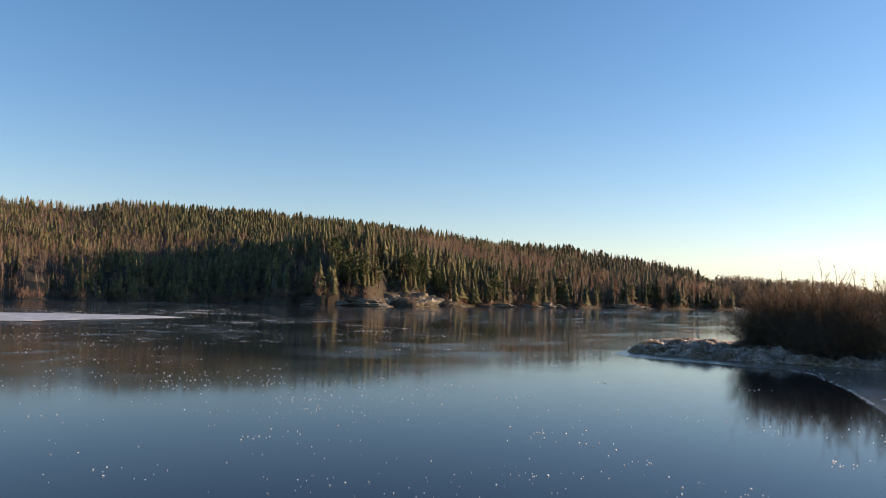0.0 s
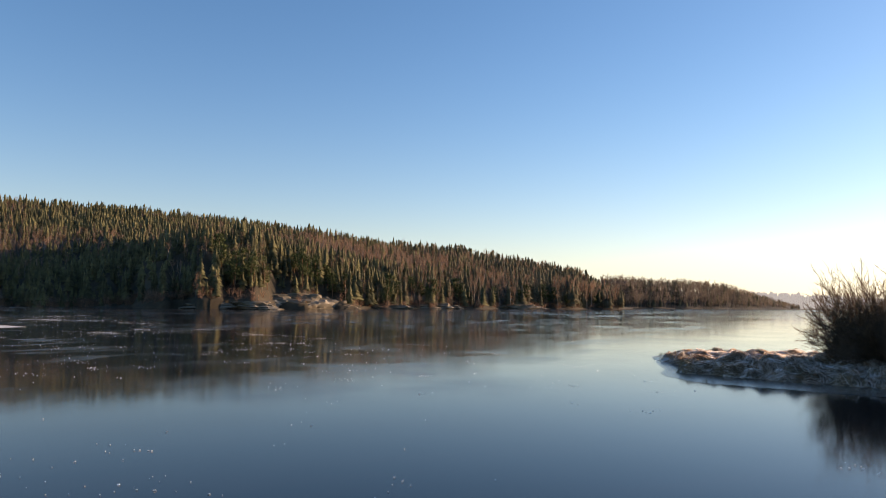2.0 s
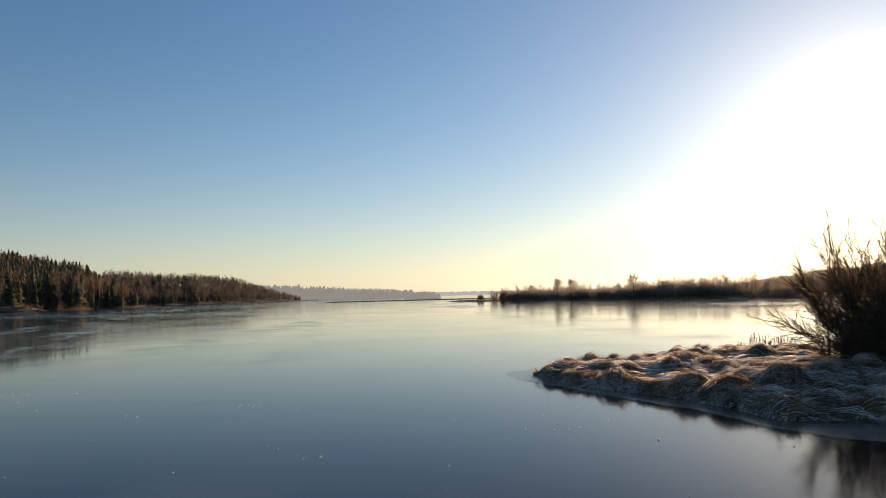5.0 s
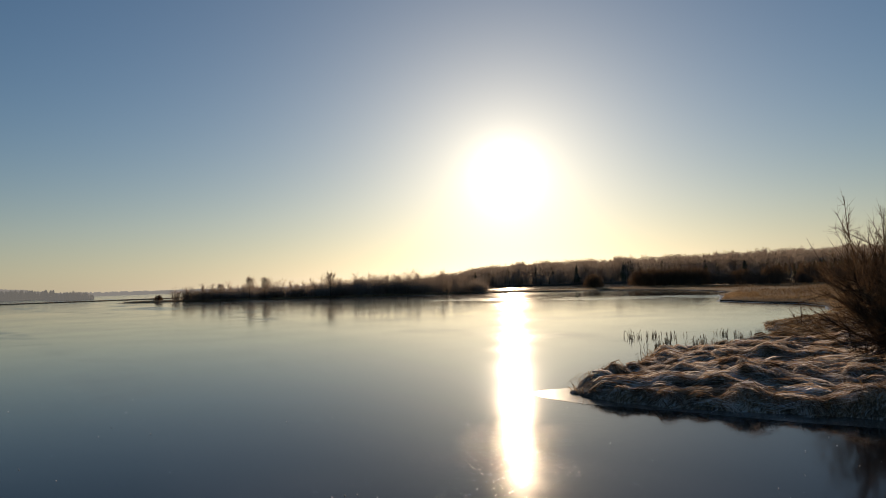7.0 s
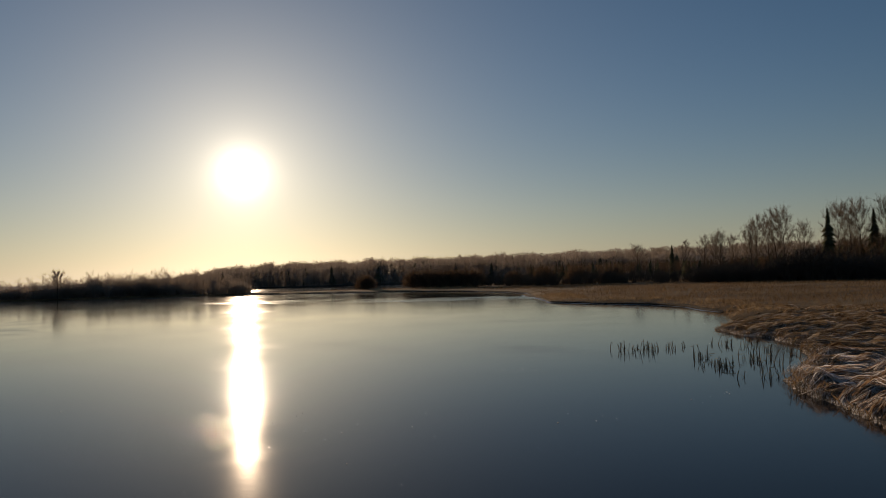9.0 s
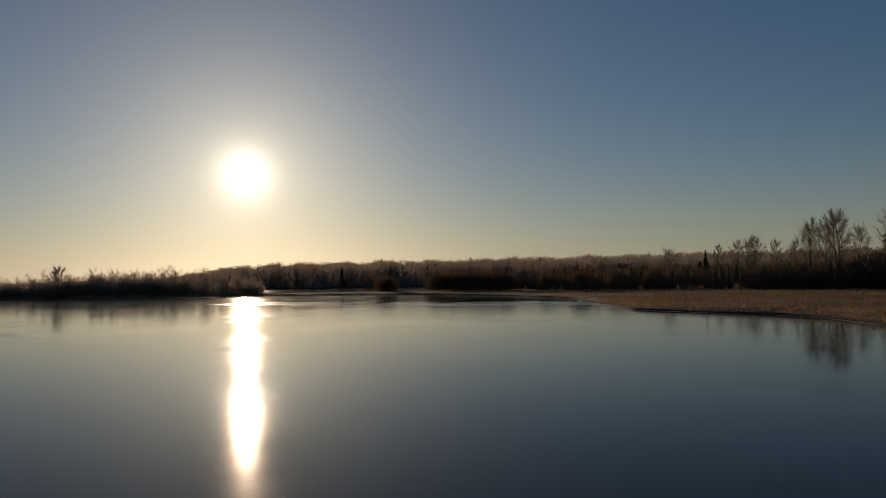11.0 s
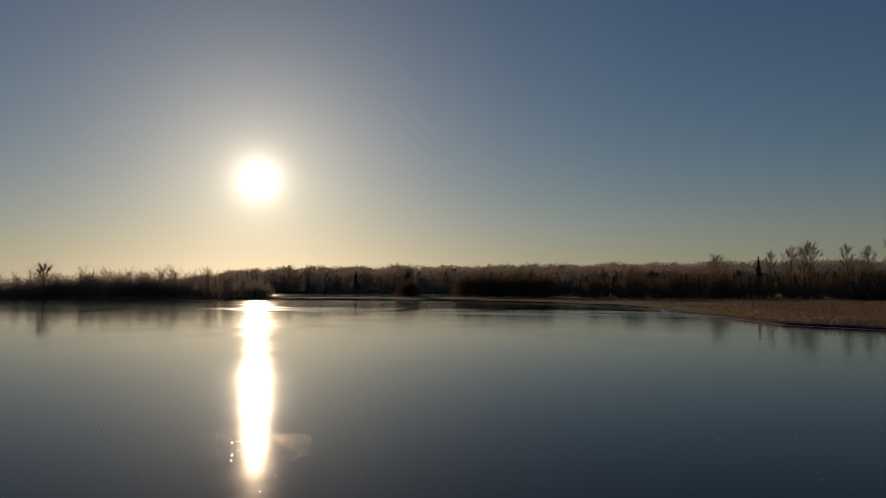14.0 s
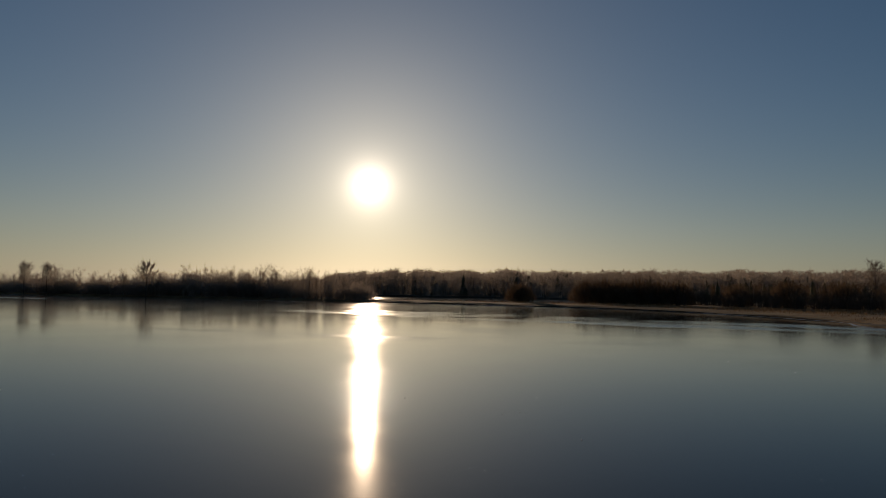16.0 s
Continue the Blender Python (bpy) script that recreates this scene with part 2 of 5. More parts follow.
SPRUCE = material("spruce_needles", [(0.044, 0.042, 0.021), (0.120, 0.112, 0.050), (0.225, 0.198, 0.085)], 0.11, 0.85, island=0.16, translucent=0.28)
PINE = material("pine_needles", [(0.022, 0.036, 0.012), (0.062, 0.080, 0.022), (0.11, 0.115, 0.030)], 0.2, 0.85, island=0.3)
PINE_BARK = material("pine_bark", [(0.07, 0.042, 0.026), (0.20, 0.105, 0.052)], 0.8, 0.9, 0.5, 9)
GRANITE = material("bare_granite", [(0.045, 0.036, 0.020), (0.12, 0.092, 0.054), (0.17, 0.145, 0.11), (0.27, 0.245, 0.205)], 0.9, 0.9, 1.0, 3.0)
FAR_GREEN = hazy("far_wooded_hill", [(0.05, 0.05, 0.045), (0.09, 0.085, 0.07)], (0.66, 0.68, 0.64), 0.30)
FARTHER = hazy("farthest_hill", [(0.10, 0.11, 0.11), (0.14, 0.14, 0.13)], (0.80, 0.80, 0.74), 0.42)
# needle green greyed and lightened: distance haze put into the colour
FAR_CONIFER = material("haze_paled_conifer", [(0.090, 0.084, 0.050), (0.155, 0.142, 0.084), (0.23, 0.205, 0.125)], 0.1, 0.85, island=0.2, translucent=0.5)
GLINT = material("clear_ice_crystal", [(0.75, 0.77, 0.80), (0.90, 0.91, 0.92)], 4, 0.26, spec=1.0)
GLINT.node_tree.nodes["Principled BSDF"].inputs["Metallic"].default_value = 0.85
ASPEN_TWIG = material("aspen_twig", [(0.10, 0.078, 0.058), (0.19, 0.15, 0.115), (0.28, 0.23, 0.18)], 0.3, 0.85, island=0.3, translucent=0.5)
WALL_PAINT = material("weathered_wall_paint", [(0.30, 0.22, 0.15), (0.42, 0.33, 0.24)], 1.0, 0.8)
ROOF = material("dark_roof_tile", [(0.06, 0.05, 0.05), (0.11, 0.09, 0.08)], 1.0, 0.8)
GLASS_DARK = material("dark_window_glass", [(0.02, 0.022, 0.025), (0.03, 0.033, 0.036)], 1.0, 0.08, spec=0.6)


# ---------------------------------------------------------------- mesh tools
def mesh_from(name, verts, tris, mats, slots=None, smooth=False):
    me = bpy.data.meshes.new(name)
    verts, tris = np.asarray(verts, np.float32), np.asarray(tris, np.int32)
    me.vertices.add(len(verts))
    me.vertices.foreach_set("co", verts.ravel())
    me.loops.add(tris.size)
    me.loops.foreach_set("vertex_index", tris.ravel())
    me.polygons.add(len(tris))
    me.polygons.foreach_set("loop_start", np.arange(0, tris.size, 3, dtype=np.int32))
    for m in (mats if isinstance(mats, (list, tuple)) else [mats]):
        me.materials.append(m)
    if slots is not None:
        me.polygons.foreach_set("material_index", np.asarray(slots, np.int32))
    if smooth:
        me.polygons.foreach_set("use_smooth", np.ones(len(tris), bool))
    me.update(calc_edges=True)
    return me


def thing(name, me, label, category, group="", kind="", at=None):
    ob = new(name, me)
    if at is not None:
        ob.matrix_basis = at
    return tagged(ob, label, category, group, kind)


def part_of(name, me, parent, label=""):
    ob = new(name, me)
    ob.parent = parent
    return tagged(ob, label)


def part(name, bm, mat, parent, label=""):
    me = bpy.data.meshes.new(name)
    bm.to_mesh(me)
    bm.free()
    me.materials.append(mat)
    return part_of(name, me, parent, label)


class Soup:
    """Gathers vertices and triangles for one mesh."""

    def __init__(self):
        self.v, self.f, self.n = [], [], 0

    def add(self, v, f):
        v, f = np.asarray(v, float).reshape(-1, 3), np.asarray(f, int).reshape(-1, 3)
        self.v.append(v)
        self.f.append(f + self.n)
        self.n += len(v)

    def arrays(self):
        return np.concatenate(self.v), np.concatenate(self.f)


def cross(a, b):
    return np.array((a[1] * b[2] - a[2] * b[1], a[2] * b[0] - a[0] * b[2], a[0] * b[1] - a[1] * b[0]))


def length(a):
    return math.sqrt(a[0] * a[0] + a[1] * a[1] + a[2] * a[2]) + 1e-9


RINGS = {k: (np.cos(np.arange(k) * 2 * np.pi / k)[:, None], np.sin(np.arange(k) * 2 * np.pi / k)[:, None]) for k in (3, 4, 5, 6)}


def tube(s, a, b, ra, rb, sides=3, cap=False):
    """A tapered round bar from a to b."""
    a, b = np.asarray(a, float), np.asarray(b, float)
    d = b - a
    d = d / length(d)
    u = cross(d, (0.31, 0.95, 0.02) if abs(d[2]) > 0.8 else (0, 0, 1.0))
    u /= length(u)
    w = cross(d, u)
    c, q = RINGS[sides]
    ring = c * u + q * w
    v = np.concatenate([a + ring * ra, b + ring * rb])
    f = []
    for i in range(sides):
        j = (i + 1) % sides
        f += [(i, j, sides + j), (i, sides + j, sides + i)]
    if cap:
        v = np.concatenate([v, [b]])
        f += [(sides + i, sides + (i + 1) % sides, 2 * sides) for i in range(sides)]
    s.add(v, f)


def spread(v, f, pos, scale, turn, lean=None):
    """Copies of one template at many places, as arrays for one joined mesh."""
    k, n = len(pos), len(v)
    c, s = np.cos(turn)[:, None], np.sin(turn)[:, None]
    sv = v[None] * scale[:, None, :]
    x = sv[:, :, 0] * c - sv[:, :, 1] * s
    y = sv[:, :, 0] * s + sv[:, :, 1] * c
    z = sv[:, :, 2]
    if lean is not None:
        x = x + z * lean[:, 0:1]
        y = y + z * lean[:, 1:2]
    out = np.stack([x, y, z], -1) + pos[:, None, :]
    faces = f[None] + (np.arange(k) * n)[:, None, None]
    return out.reshape(-1, 3), faces.reshape(-1, 3)


def joined(name, groups, mats, label, category, kind="stuff"):
    """groups: (verts, tris, slot) arrays into one object."""
    vs, fs, sl, n = [], [], [], 0
    for v, f, slot in groups:
        vs.append(v)
        fs.append(f + n)
        sl.append(np.broadcast_to(slot, len(f)) if np.isscalar(slot) else slot)
        n += len(v)
    return thing(name, mesh_from(name, np.concatenate(vs), np.concatenate(fs), mats, np.concatenate(sl)), label, category, kind=kind)


def field_noise(x, y, scale, seed=0.0, octaves=4):
    """Smooth value noise by summed sines, fast for arrays; about -1 to 1."""
    r = np.random.RandomState(int(seed * 97) + 11)
    out, amp, tot = np.zeros_like(x, dtype=float), 1.0, 0.0
    for o in range(octaves):
        for _ in range(3):
            a = r.uniform(0, 2 * np.pi)
            k = 2 ** o * scale * r.uniform(0.7, 1.3)
            out += amp * np.sin((x * np.cos(a) + y * np.sin(a)) * k + r.uniform(0, 6.28) + 1.3 * np.sin((x * np.sin(a) - y * np.cos(a)) * k * 0.6))
            tot += amp
        amp *= 0.55
    return out / tot * 1.8


def border(poly, x, y):
    """Signed distance to a polygon (inside is positive) and the nearest border point."""
    p = np.asarray(poly, float)
    q = np.roll(p, -1, 0)
    best = np.full(x.shape, 1e18)
    nx, ny = np.zeros_like(x), np.zeros_like(y)
    inside = np.zeros(x.shape, bool)
    for (ax, ay), (bx, by) in zip(p, q):
        ex, ey = bx - ax, by - ay
        t = np.clip(((x - ax) * ex + (y - ay) * ey) / (ex * ex + ey * ey + 1e-12), 0, 1)
        cx, cy = ax + t * ex, ay + t * ey
        d = (x - cx) ** 2 + (y - cy) ** 2
        m = d < best
        best = np.where(m, d, best)
        nx, ny = np.where(m, cx, nx), np.where(m, cy, ny)
        if by != ay:
            inside ^= ((ay > y) != (by > y)) & (x < ex * (y - ay) / (by - ay) + ax)
    d = np.sqrt(best)
    return np.where(inside, d, -d), nx, ny


def ragged(poly, step, amount, seed):
    """The polygon with its sides cut into short pieces that wander a little, as shorelines do."""
    p = np.asarray(poly, float)
    out = []
    for a, b in zip(p, np.roll(p, -1, 0)):
        n = max(1, int(np.linalg.norm(b - a) / step))
        for i in range(n):
            out.append(a + (b - a) * i / n)
    out = np.array(out)
    out[:, 0] += amount * field_noise(out[:, 0], out[:, 1], 1.1 / step, seed)
    out[:, 1] += amount * field_noise(out[:, 0], out[:, 1], 1.1 / step, seed + 3)
    return out


def land(name, poly, res, height, mat, label, category, box=None, kind="structure"):
    """Ground inside a shoreline, meshed on a grid whose rim is drawn onto the shoreline and dips below the ice."""
    p = np.asarray(poly)
    x0, y0, x1, y1 = box if box else (*p.min(0), *p.max(0))
    xs, ys = np.arange(x0 - res, x1 + 2 * res, res), np.arange(y0 - res, y1 + 2 * res, res)
    X, Y = np.meshgrid(xs, ys)
    sd, nx, ny = border(poly, X, Y)
    rim = (sd < 0)
    X, Y = np.where(rim, nx, X), np.where(rim, ny, Y)
    Z = np.where(rim, -0.12, height(X, Y, np.maximum(sd, 0)))
    keep = sd > -1.6 * res
    idx = -np.ones(X.shape, int)
    idx[keep] = np.arange(keep.sum())
    a, b, c, d = idx[:-1, :-1], idx[:-1, 1:], idx[1:, 1:], idx[1:, :-1]
    ok = (a >= 0) & (b >= 0) & (c >= 0) & (d >= 0)
    ok &= ~(rim[:-1, :-1] & rim[:-1, 1:] & rim[1:, 1:] & rim[1:, :-1])
    tris = np.concatenate([np.stack([a[ok], b[ok], c[ok]], 1), np.stack([a[ok], c[ok], d[ok]], 1)])
    v = np.stack([X[keep], Y[keep], Z[keep]], 1)
    return thing(name, mesh_from(name, v, tris, mat, smooth=True), label, category, kind=kind)


# ---------------------------------------------------------------- plant templates, one metre tall unless said
def rnd(seed):
    return np.random.RandomState(seed)


def spruce_template(seed, tiers=11, points=7, slim=0.205):
    """A spruce: a thin stem and many overlapping, drooping, ragged whorls that close into a cone."""
    r, s = rnd(seed), Soup()
    tube(s, (0, 0, -0.03), (0, 0, 0.9), 0.014, 0.004, 4)
    low = r.uniform(0.06, 0.16)
    for i in range(tiers):
        t = min(1.0, max(0.0, (i + r.uniform(-0.25, 0.25)) / (tiers - 1)))
        zt, rad = low + (0.985 - low) * t, slim * (1 - t) ** 0.85 * r.uniform(0.78, 1.2) + 0.010
        n = points if t < 0.7 else 4
        a0, v, f = r.uniform(0, 6.28), [], []
        rise = 1.9 / tiers
        v.append((r.normal(0, 0.005), r.normal(0, 0.005), min(1.0, zt + rise * 0.75)))
        for k in range(2 * n):
            a = a0 + np.pi * k / n + r.normal(0, 0.14)
            q = rad * (r.uniform(0.7, 1.3) if k % 2 == 0 else r.uniform(0.45, 0.7))
            v.append((q * np.cos(a), q * np.sin(a), zt - (0.05 if k % 2 == 0 else 0.01) * (1.15 - t) - 0.03 * r.rand()))
        for k in range(2 * n):
            f.append((0, 1 + k, 1 + (k + 1) % (2 * n)))
        s.add(v, f)
    v, f = s.arrays()
    sl = np.ones(len(f), int)
    sl[:8] = 0
    return v, f, sl


def sliver(s, a, b, w, r):
    """A thin flat twig."""
    a, b = np.asarray(a, float), np.asarray(b, float)
    side = cross(b - a, r.normal(size=3))
    side = side * (w / length(side))
    s.add([a - side, a + side, b], [(0, 1, 2)])


def birch_template(seed, twigs=190, spread_w=0.17, stems=1, fat=1.0):
    """A leafless broad-leaved tree: pale stem, rising limbs and a haze of fine twigs."""
    r, s = rnd(seed), Soup()
    for _ in range(stems):
        b0 = np.array([r.normal(0, 0.05), r.normal(0, 0.05), 0]) * (stems > 1)
        top = b0 + np.array([r.normal(0, 0.05 * stems), r.normal(0, 0.05 * stems), r.uniform(0.8, 0.92)])
        midp = (b0 + top) / 2 + np.array([r.normal(0, 0.012), r.normal(0, 0.012), 0])
        tube(s, b0 - (0, 0, 0.03), midp, 0.014, 0.009, 4)
        tube(s, midp, top, 0.009, 0.003, 4)
    nb = s.n and sum(len(x) for x in s.f)
    tw = Soup()
    for _ in range(twigs // 6):
        z0 = r.uniform(0.28, 0.86)
        a, ln = r.uniform(0, 6.28), spread_w * r.uniform(0.6, 1.15) * (1.12 - 0.55 * z0)
        base = np.array([r.normal(0, 0.006), r.normal(0, 0.006), z0])
        tip = base + np.array([np.cos(a) * ln, np.sin(a) * ln, ln * r.uniform(0.6, 1.4)])
        sliver(tw, base, tip, 0.0045 * fat, r)
        for _ in range(5):
            p = base + (tip - base) * r.uniform(0.3, 1.0)
            q = p + np.array([r.normal(0, 0.05), r.normal(0, 0.05), r.uniform(0.01, 0.11)])
            sliver(tw, p, q, 0.0035 * fat, r)
    v1, f1 = s.arrays()
    v2, f2 = tw.arrays()
    return np.concatenate([v1, v2]), np.concatenate([f1, f2 + len(v1)]), np.concatenate([np.zeros(nb, int), np.ones(len(f2), int)])


def shrub_template(seed, stems=14, twigs=9, w=0.006, wild=0.11):
    """A dense many-stemmed willow thicket clump."""
    r, s = rnd(seed), Soup()
    for _ in range(stems):
        a, o = r.uniform(0, 6.28), r.uniform(0.05, 0.6)
        base = np.array([0.12 * np.cos(a), 0.12 * np.sin(a), -0.03])
        tip = np.array([o * np.cos(a), o * np.sin(a), r.uniform(0.55, 1.0) * (1.1 - 0.35 * o)])
        m = base * 0.45 + tip * 0.55 + np.array([0, 0, 0.10])
        sliver(s, base, m, w * 1.5, r)
        sliver(s, base * 0.4 + m * 0.6, tip, w, r)
        for _ in range(twigs):
            p = base + (tip - base) * r.uniform(0.15, 1.0)
            sliver(s, p, p + np.array([r.normal(0, wild), r.normal(0, wild), r.uniform(0.11 - wild, 0.24)]), w * 0.8, r)
    v, f = s.arrays()
    return v, f, np.ones(len(f), int)


def pine_template(seed, clumps=16, tufts=20):
    """A Scots pine: bare reddish lower stem and flat clumps of needles."""
    r, s = rnd(seed), Soup()
    tube(s, (0, 0, -0.03), (0.01, 0.01, 0.5), 0.022, 0.016, 5)
    tube(s, (0.01, 0.01, 0.5), (r.normal(0, .02), r.normal(0, .02), 0.95), 0.016, 0.004, 5)
    n = 20
    ends = []
    for i in range(clumps):
        z0 = r.uniform(0.36, 0.92)
        a, ln = r.uniform(0, 6.28), r.uniform(0.05, 0.20) * (1.25 - z0)
        e = np.array([np.cos(a) * ln, np.sin(a) * ln, z0 + ln * 0.35])
        tube(s, (0, 0, z0), e, 0.005, 0.003, 3)
        n += 6
        ends.append(e)
    ends.append(np.array([0, 0, 0.95]))
    for e in ends:
        for _ in range(tufts):
            d = r.normal(size=3) * (0.055, 0.055, 0.032)
            p = e + d
            side = r.normal(size=3)
            side = side / np.linalg.norm(side) * 0.022
            up = r.normal(size=3) * 0.012 + (d[0] * .4, d[1] * .4, 0.03)
            s.add([p - side, p + side, p + up], [(0, 1, 2)])
    v, f = s.arrays()
    sl = np.ones(len(f), int)
    sl[:n] = 0
    return v, f, sl


def fan_bush(seed, wide, tall, stems=26, branches=11, twigs=13, thick=0.03, fine=0.0045):
    """A willow: stems fan out from one stool and bend upwards, each set with rising side shoots that end in fine twigs.
    Returns each stem's and all the twigs' triangles, in metres."""
    r, made, thin = rnd(seed), [], Soup()
    for k in range(stems):
        s, a = Soup(), r.uniform(0, 6.28)
        e = math.asin(r.uniform(0.04, 0.92))
        reach = r.uniform(0.62, 0.92)
        tip = np.array([wide * math.cos(e) * math.cos(a), wide * math.cos(e) * math.sin(a), tall * (0.14 + 0.86 * math.sin(e) ** 0.75)]) * reach
        base = np.array([0.35 * math.cos(a) * r.rand(), 0.35 * math.sin(a) * r.rand(), -0.08])
        mid = base * 0.5 + tip * 0.5 + np.array([0.10 * wide * math.cos(e) * math.cos(a), 0.10 * wide * math.cos(e) * math.sin(a), -0.05 * tall * math.cos(e)])
        us = np.linspace(0, 1, 6)[:, None]
        pts = base * (1 - us) ** 2 + 2 * mid * us * (1 - us) + tip * us ** 2
        pts[1:-1] += r.normal(0, 0.045, (4, 3))
        ln = float(np.linalg.norm(tip - base))
        for i in range(5):
            tube(s, pts[i], pts[i + 1], thick * (1 - 0.17 * i) * 0.9, thick * (1 - 0.17 * (i + 1)) * 0.9, 4)
        made.append(s.arrays())
        for b in range(branches):
            t = 0.1 + 0.9 * r.rand() ** 0.62
            i = min(4, int(t * 5))
            p = pts[i] + (pts[i + 1] - pts[i]) * (t * 5 - i)
            d = pts[i + 1] - pts[i]
            d = d / length(d) + r.normal(0, 0.5, 3) + (0, 0, 0.12)
            d /= length(d)
            bl = ln * r.uniform(0.16, 0.34)
            q = p + d * bl * 0.55
            d2 = d + r.normal(0, 0.16, 3) + (0, 0, 0.14)
            z = q + d2 / length(d2) * bl * 0.45
            tube(thin, p, q, 0.011, 0.008, 3)
            tube(thin, q, z, 0.008, 0.004, 3)
            for _ in range(twigs):
                w = r.rand()
                o = p + (q - p) * w * 2 if w < 0.5 else q + (z - q) * (w * 2 - 1)
                g = d2 / length(d2) + r.normal(0, 0.55, 3) + (0, 0, 0.08)
                sliver(thin, o, o + g / length(g) * r.uniform(0.16, 0.48), fine, r)
    return made, thin.arrays()


def broom_tree(seed, tall, wide, low=0.3, limbs=15, shoots=9, twigs=12, trunk=0.16, fine=0.02):
    """A leafless aspen or birch with an oval crown: rising limbs from the trunk, shoots along them and a haze of fine twigs."""
    r, stem, thin = rnd(seed), Soup(), Soup()
    pts = [np.array([0, 0, -0.2])]
    for i in range(6):
        pts.append(np.array([r.normal(0, 0.012 * tall), r.normal(0, 0.012 * tall), tall * 0.9 * (i + 1) / 6]))
    for i in range(6):
        tube(stem, pts[i], pts[i + 1], trunk * (1 - i / 6.5), trunk * (1 - (i + 1) / 6.5), 5)
    for k in range(limbs):
        t = low + (0.95 - low) * (k + r.rand()) / limbs
        u = (t - low) / (1 - low)
        i = min(5, int(t * 6))
        p = pts[i] + (pts[i + 1] - pts[i]) * (t * 6 - i)
        a = k * 2.4 + r.normal(0, 0.3)
        out = wide * (0.45 + 0.75 * math.sin(math.pi * min(1, 0.15 + u * 0.85))) * r.uniform(0.65, 1.1) * (1.05 - 0.55 * u)
        tip = p + np.array([out * math.cos(a), out * math.sin(a), out * r.uniform(0.8, 1.5) + 0.05 * tall])
        tip[2] = min(tip[2], tall * r.uniform(0.94, 1.02))
        m = (p + tip) / 2 + (0, 0, -0.12 * out)
        tube(stem, p, m, trunk * 0.24 * (1 - 0.6 * u), trunk * 0.15 * (1 - 0.6 * u), 3)
        tube(stem, m, tip, trunk * 0.15 * (1 - 0.6 * u), 0.012, 3)
        for _ in range(shoots):
            w = r.uniform(0.2, 1.0)
            o = p + (m - p) * w * 2 if w < 0.5 else m + (tip - m) * (w * 2 - 1)
            d = (tip - p) / length(tip - p) + r.normal(0, 0.5, 3) + (0, 0, 0.35)
            z = o + d / length(d) * wide * r.uniform(0.35, 0.75)
            sliver(thin, o, z, fine * 1.5, r)
            for _ in range(twigs):
                c = o + (z - o) * r.uniform(0.15, 1)
                g = d / length(d) + r.normal(0, 0.6, 3)
                sliver(thin, c, c + g / length(g) * wide * r.uniform(0.14, 0.32), fine, r)
    return [stem.arrays()], thin.arrays()


# ---------------------------------------------------------------- ice
def frozen_lake():
    s = Soup()
    rings = [0, 15, 40, 100, 250, 700, 1800, 4600]
    seg = 48
    v, f = [(0, 40, 0)], []
    for q in rings[1:]:
        for k in range(seg):
            a = 2 * np.pi * k / seg
            v.append((q * np.cos(a), 40 + q * np.sin(a), 0))
    for k in range(seg):
        f.append((0, 1 + k, 1 + (k + 1) % seg))
    for i in range(len(rings) - 2):
        o, p = 1 + i * seg, 1 + (i + 1) * seg
        for k in range(seg):
            j = (k + 1) % seg
            f += [(o + k, p + k, p + j), (o + k, p + j, o + j)]
    s.add(v, f)
    thing("water", mesh_from("water", *s.arrays(), ICE), "smooth dark frozen lake with glossy thin ice", "frozen lake", kind="structure")


frozen_lake()

# ---------------------------------------------------------------- far hills and shores
HILL_EYE, HEAD_EYE, EAST_EYE = (14.0, -6.0), (-8.5, 19.8), (-13.0, 43.0)


def smooth01(t):
    t = np.clip(t, 0, 1)
    return t * t * (3 - 2 * t)


def hill_shore(az):
    return np.interp(az, [-115, -66, -58, -51, -46, -42, -38, -30, -20, -13], [235, 243, 248, 248, 230, 226, 246, 290, 360, 425]) + 5 * np.sin(az * 1.9) + 3 * np.sin(az * 5.3)


def hill_ridge(az):
    return np.interp(az, [-115, -40, -25, -13], [560, 560, 580, 590])


def hill_z(az, d):
    el = np.interp(az, [-115, -66, -63.9, -61, -59.7, -59, -55, -51, -47, -43, -38.5, -36, -34, -32, -29.7, -25.4, -21.2, -18.7, -13], [6.1, 6.3, 6.3, 6.15, 6.2, 6.65, 6.6, 6.55, 6.4, 6.1, 5.6, 5.4, 5.0, 4.6, 4.45, 4.05, 3.3, 2.85, 1.9])
    ds, dr = hill_shore(az), hill_ridge(az)
    top = np.maximum(1.0, dr * np.tan(np.radians(el)) + 2.6 - 5.2) * smooth01((-12.6 - az) / 4.0)
    u = (d - ds) / (dr - ds)
    z = 0.25 + top * (0.12 * smooth01(u / 0.12) + 0.88 * np.clip(u, 0, 1.0) ** 1.15)
    # a spur runs down to the rocky knoll and keeps the sun from the hollow beside it
    z = z + 10 * np.exp(-((az + 44) / 4.6) ** 2 - ((d - ds - 56) / 46) ** 2) + 5 * np.exp(-((az + 37) / 4.0) ** 2 - ((d - ds - 45) / 36) ** 2)
    z = z - 6 * np.exp(-((az + 53) / 5.5) ** 2 - ((d - ds - 60) / 42) ** 2)
    z = np.where(u > 1, z - (u - 1) * 40, z)
    return np.where(d < ds, -0.3, z + 0.5 * np.clip(u * 8, 0, 1) * np.sin(az * 2.7 + d * 0.045))


def head_shore(az):
    return np.interp(az, [-28, -16, -10, -6, -3, 0, 2], [520, 540, 570, 610, 660, 720, 790]) + 6 * np.sin(az * 3.1)


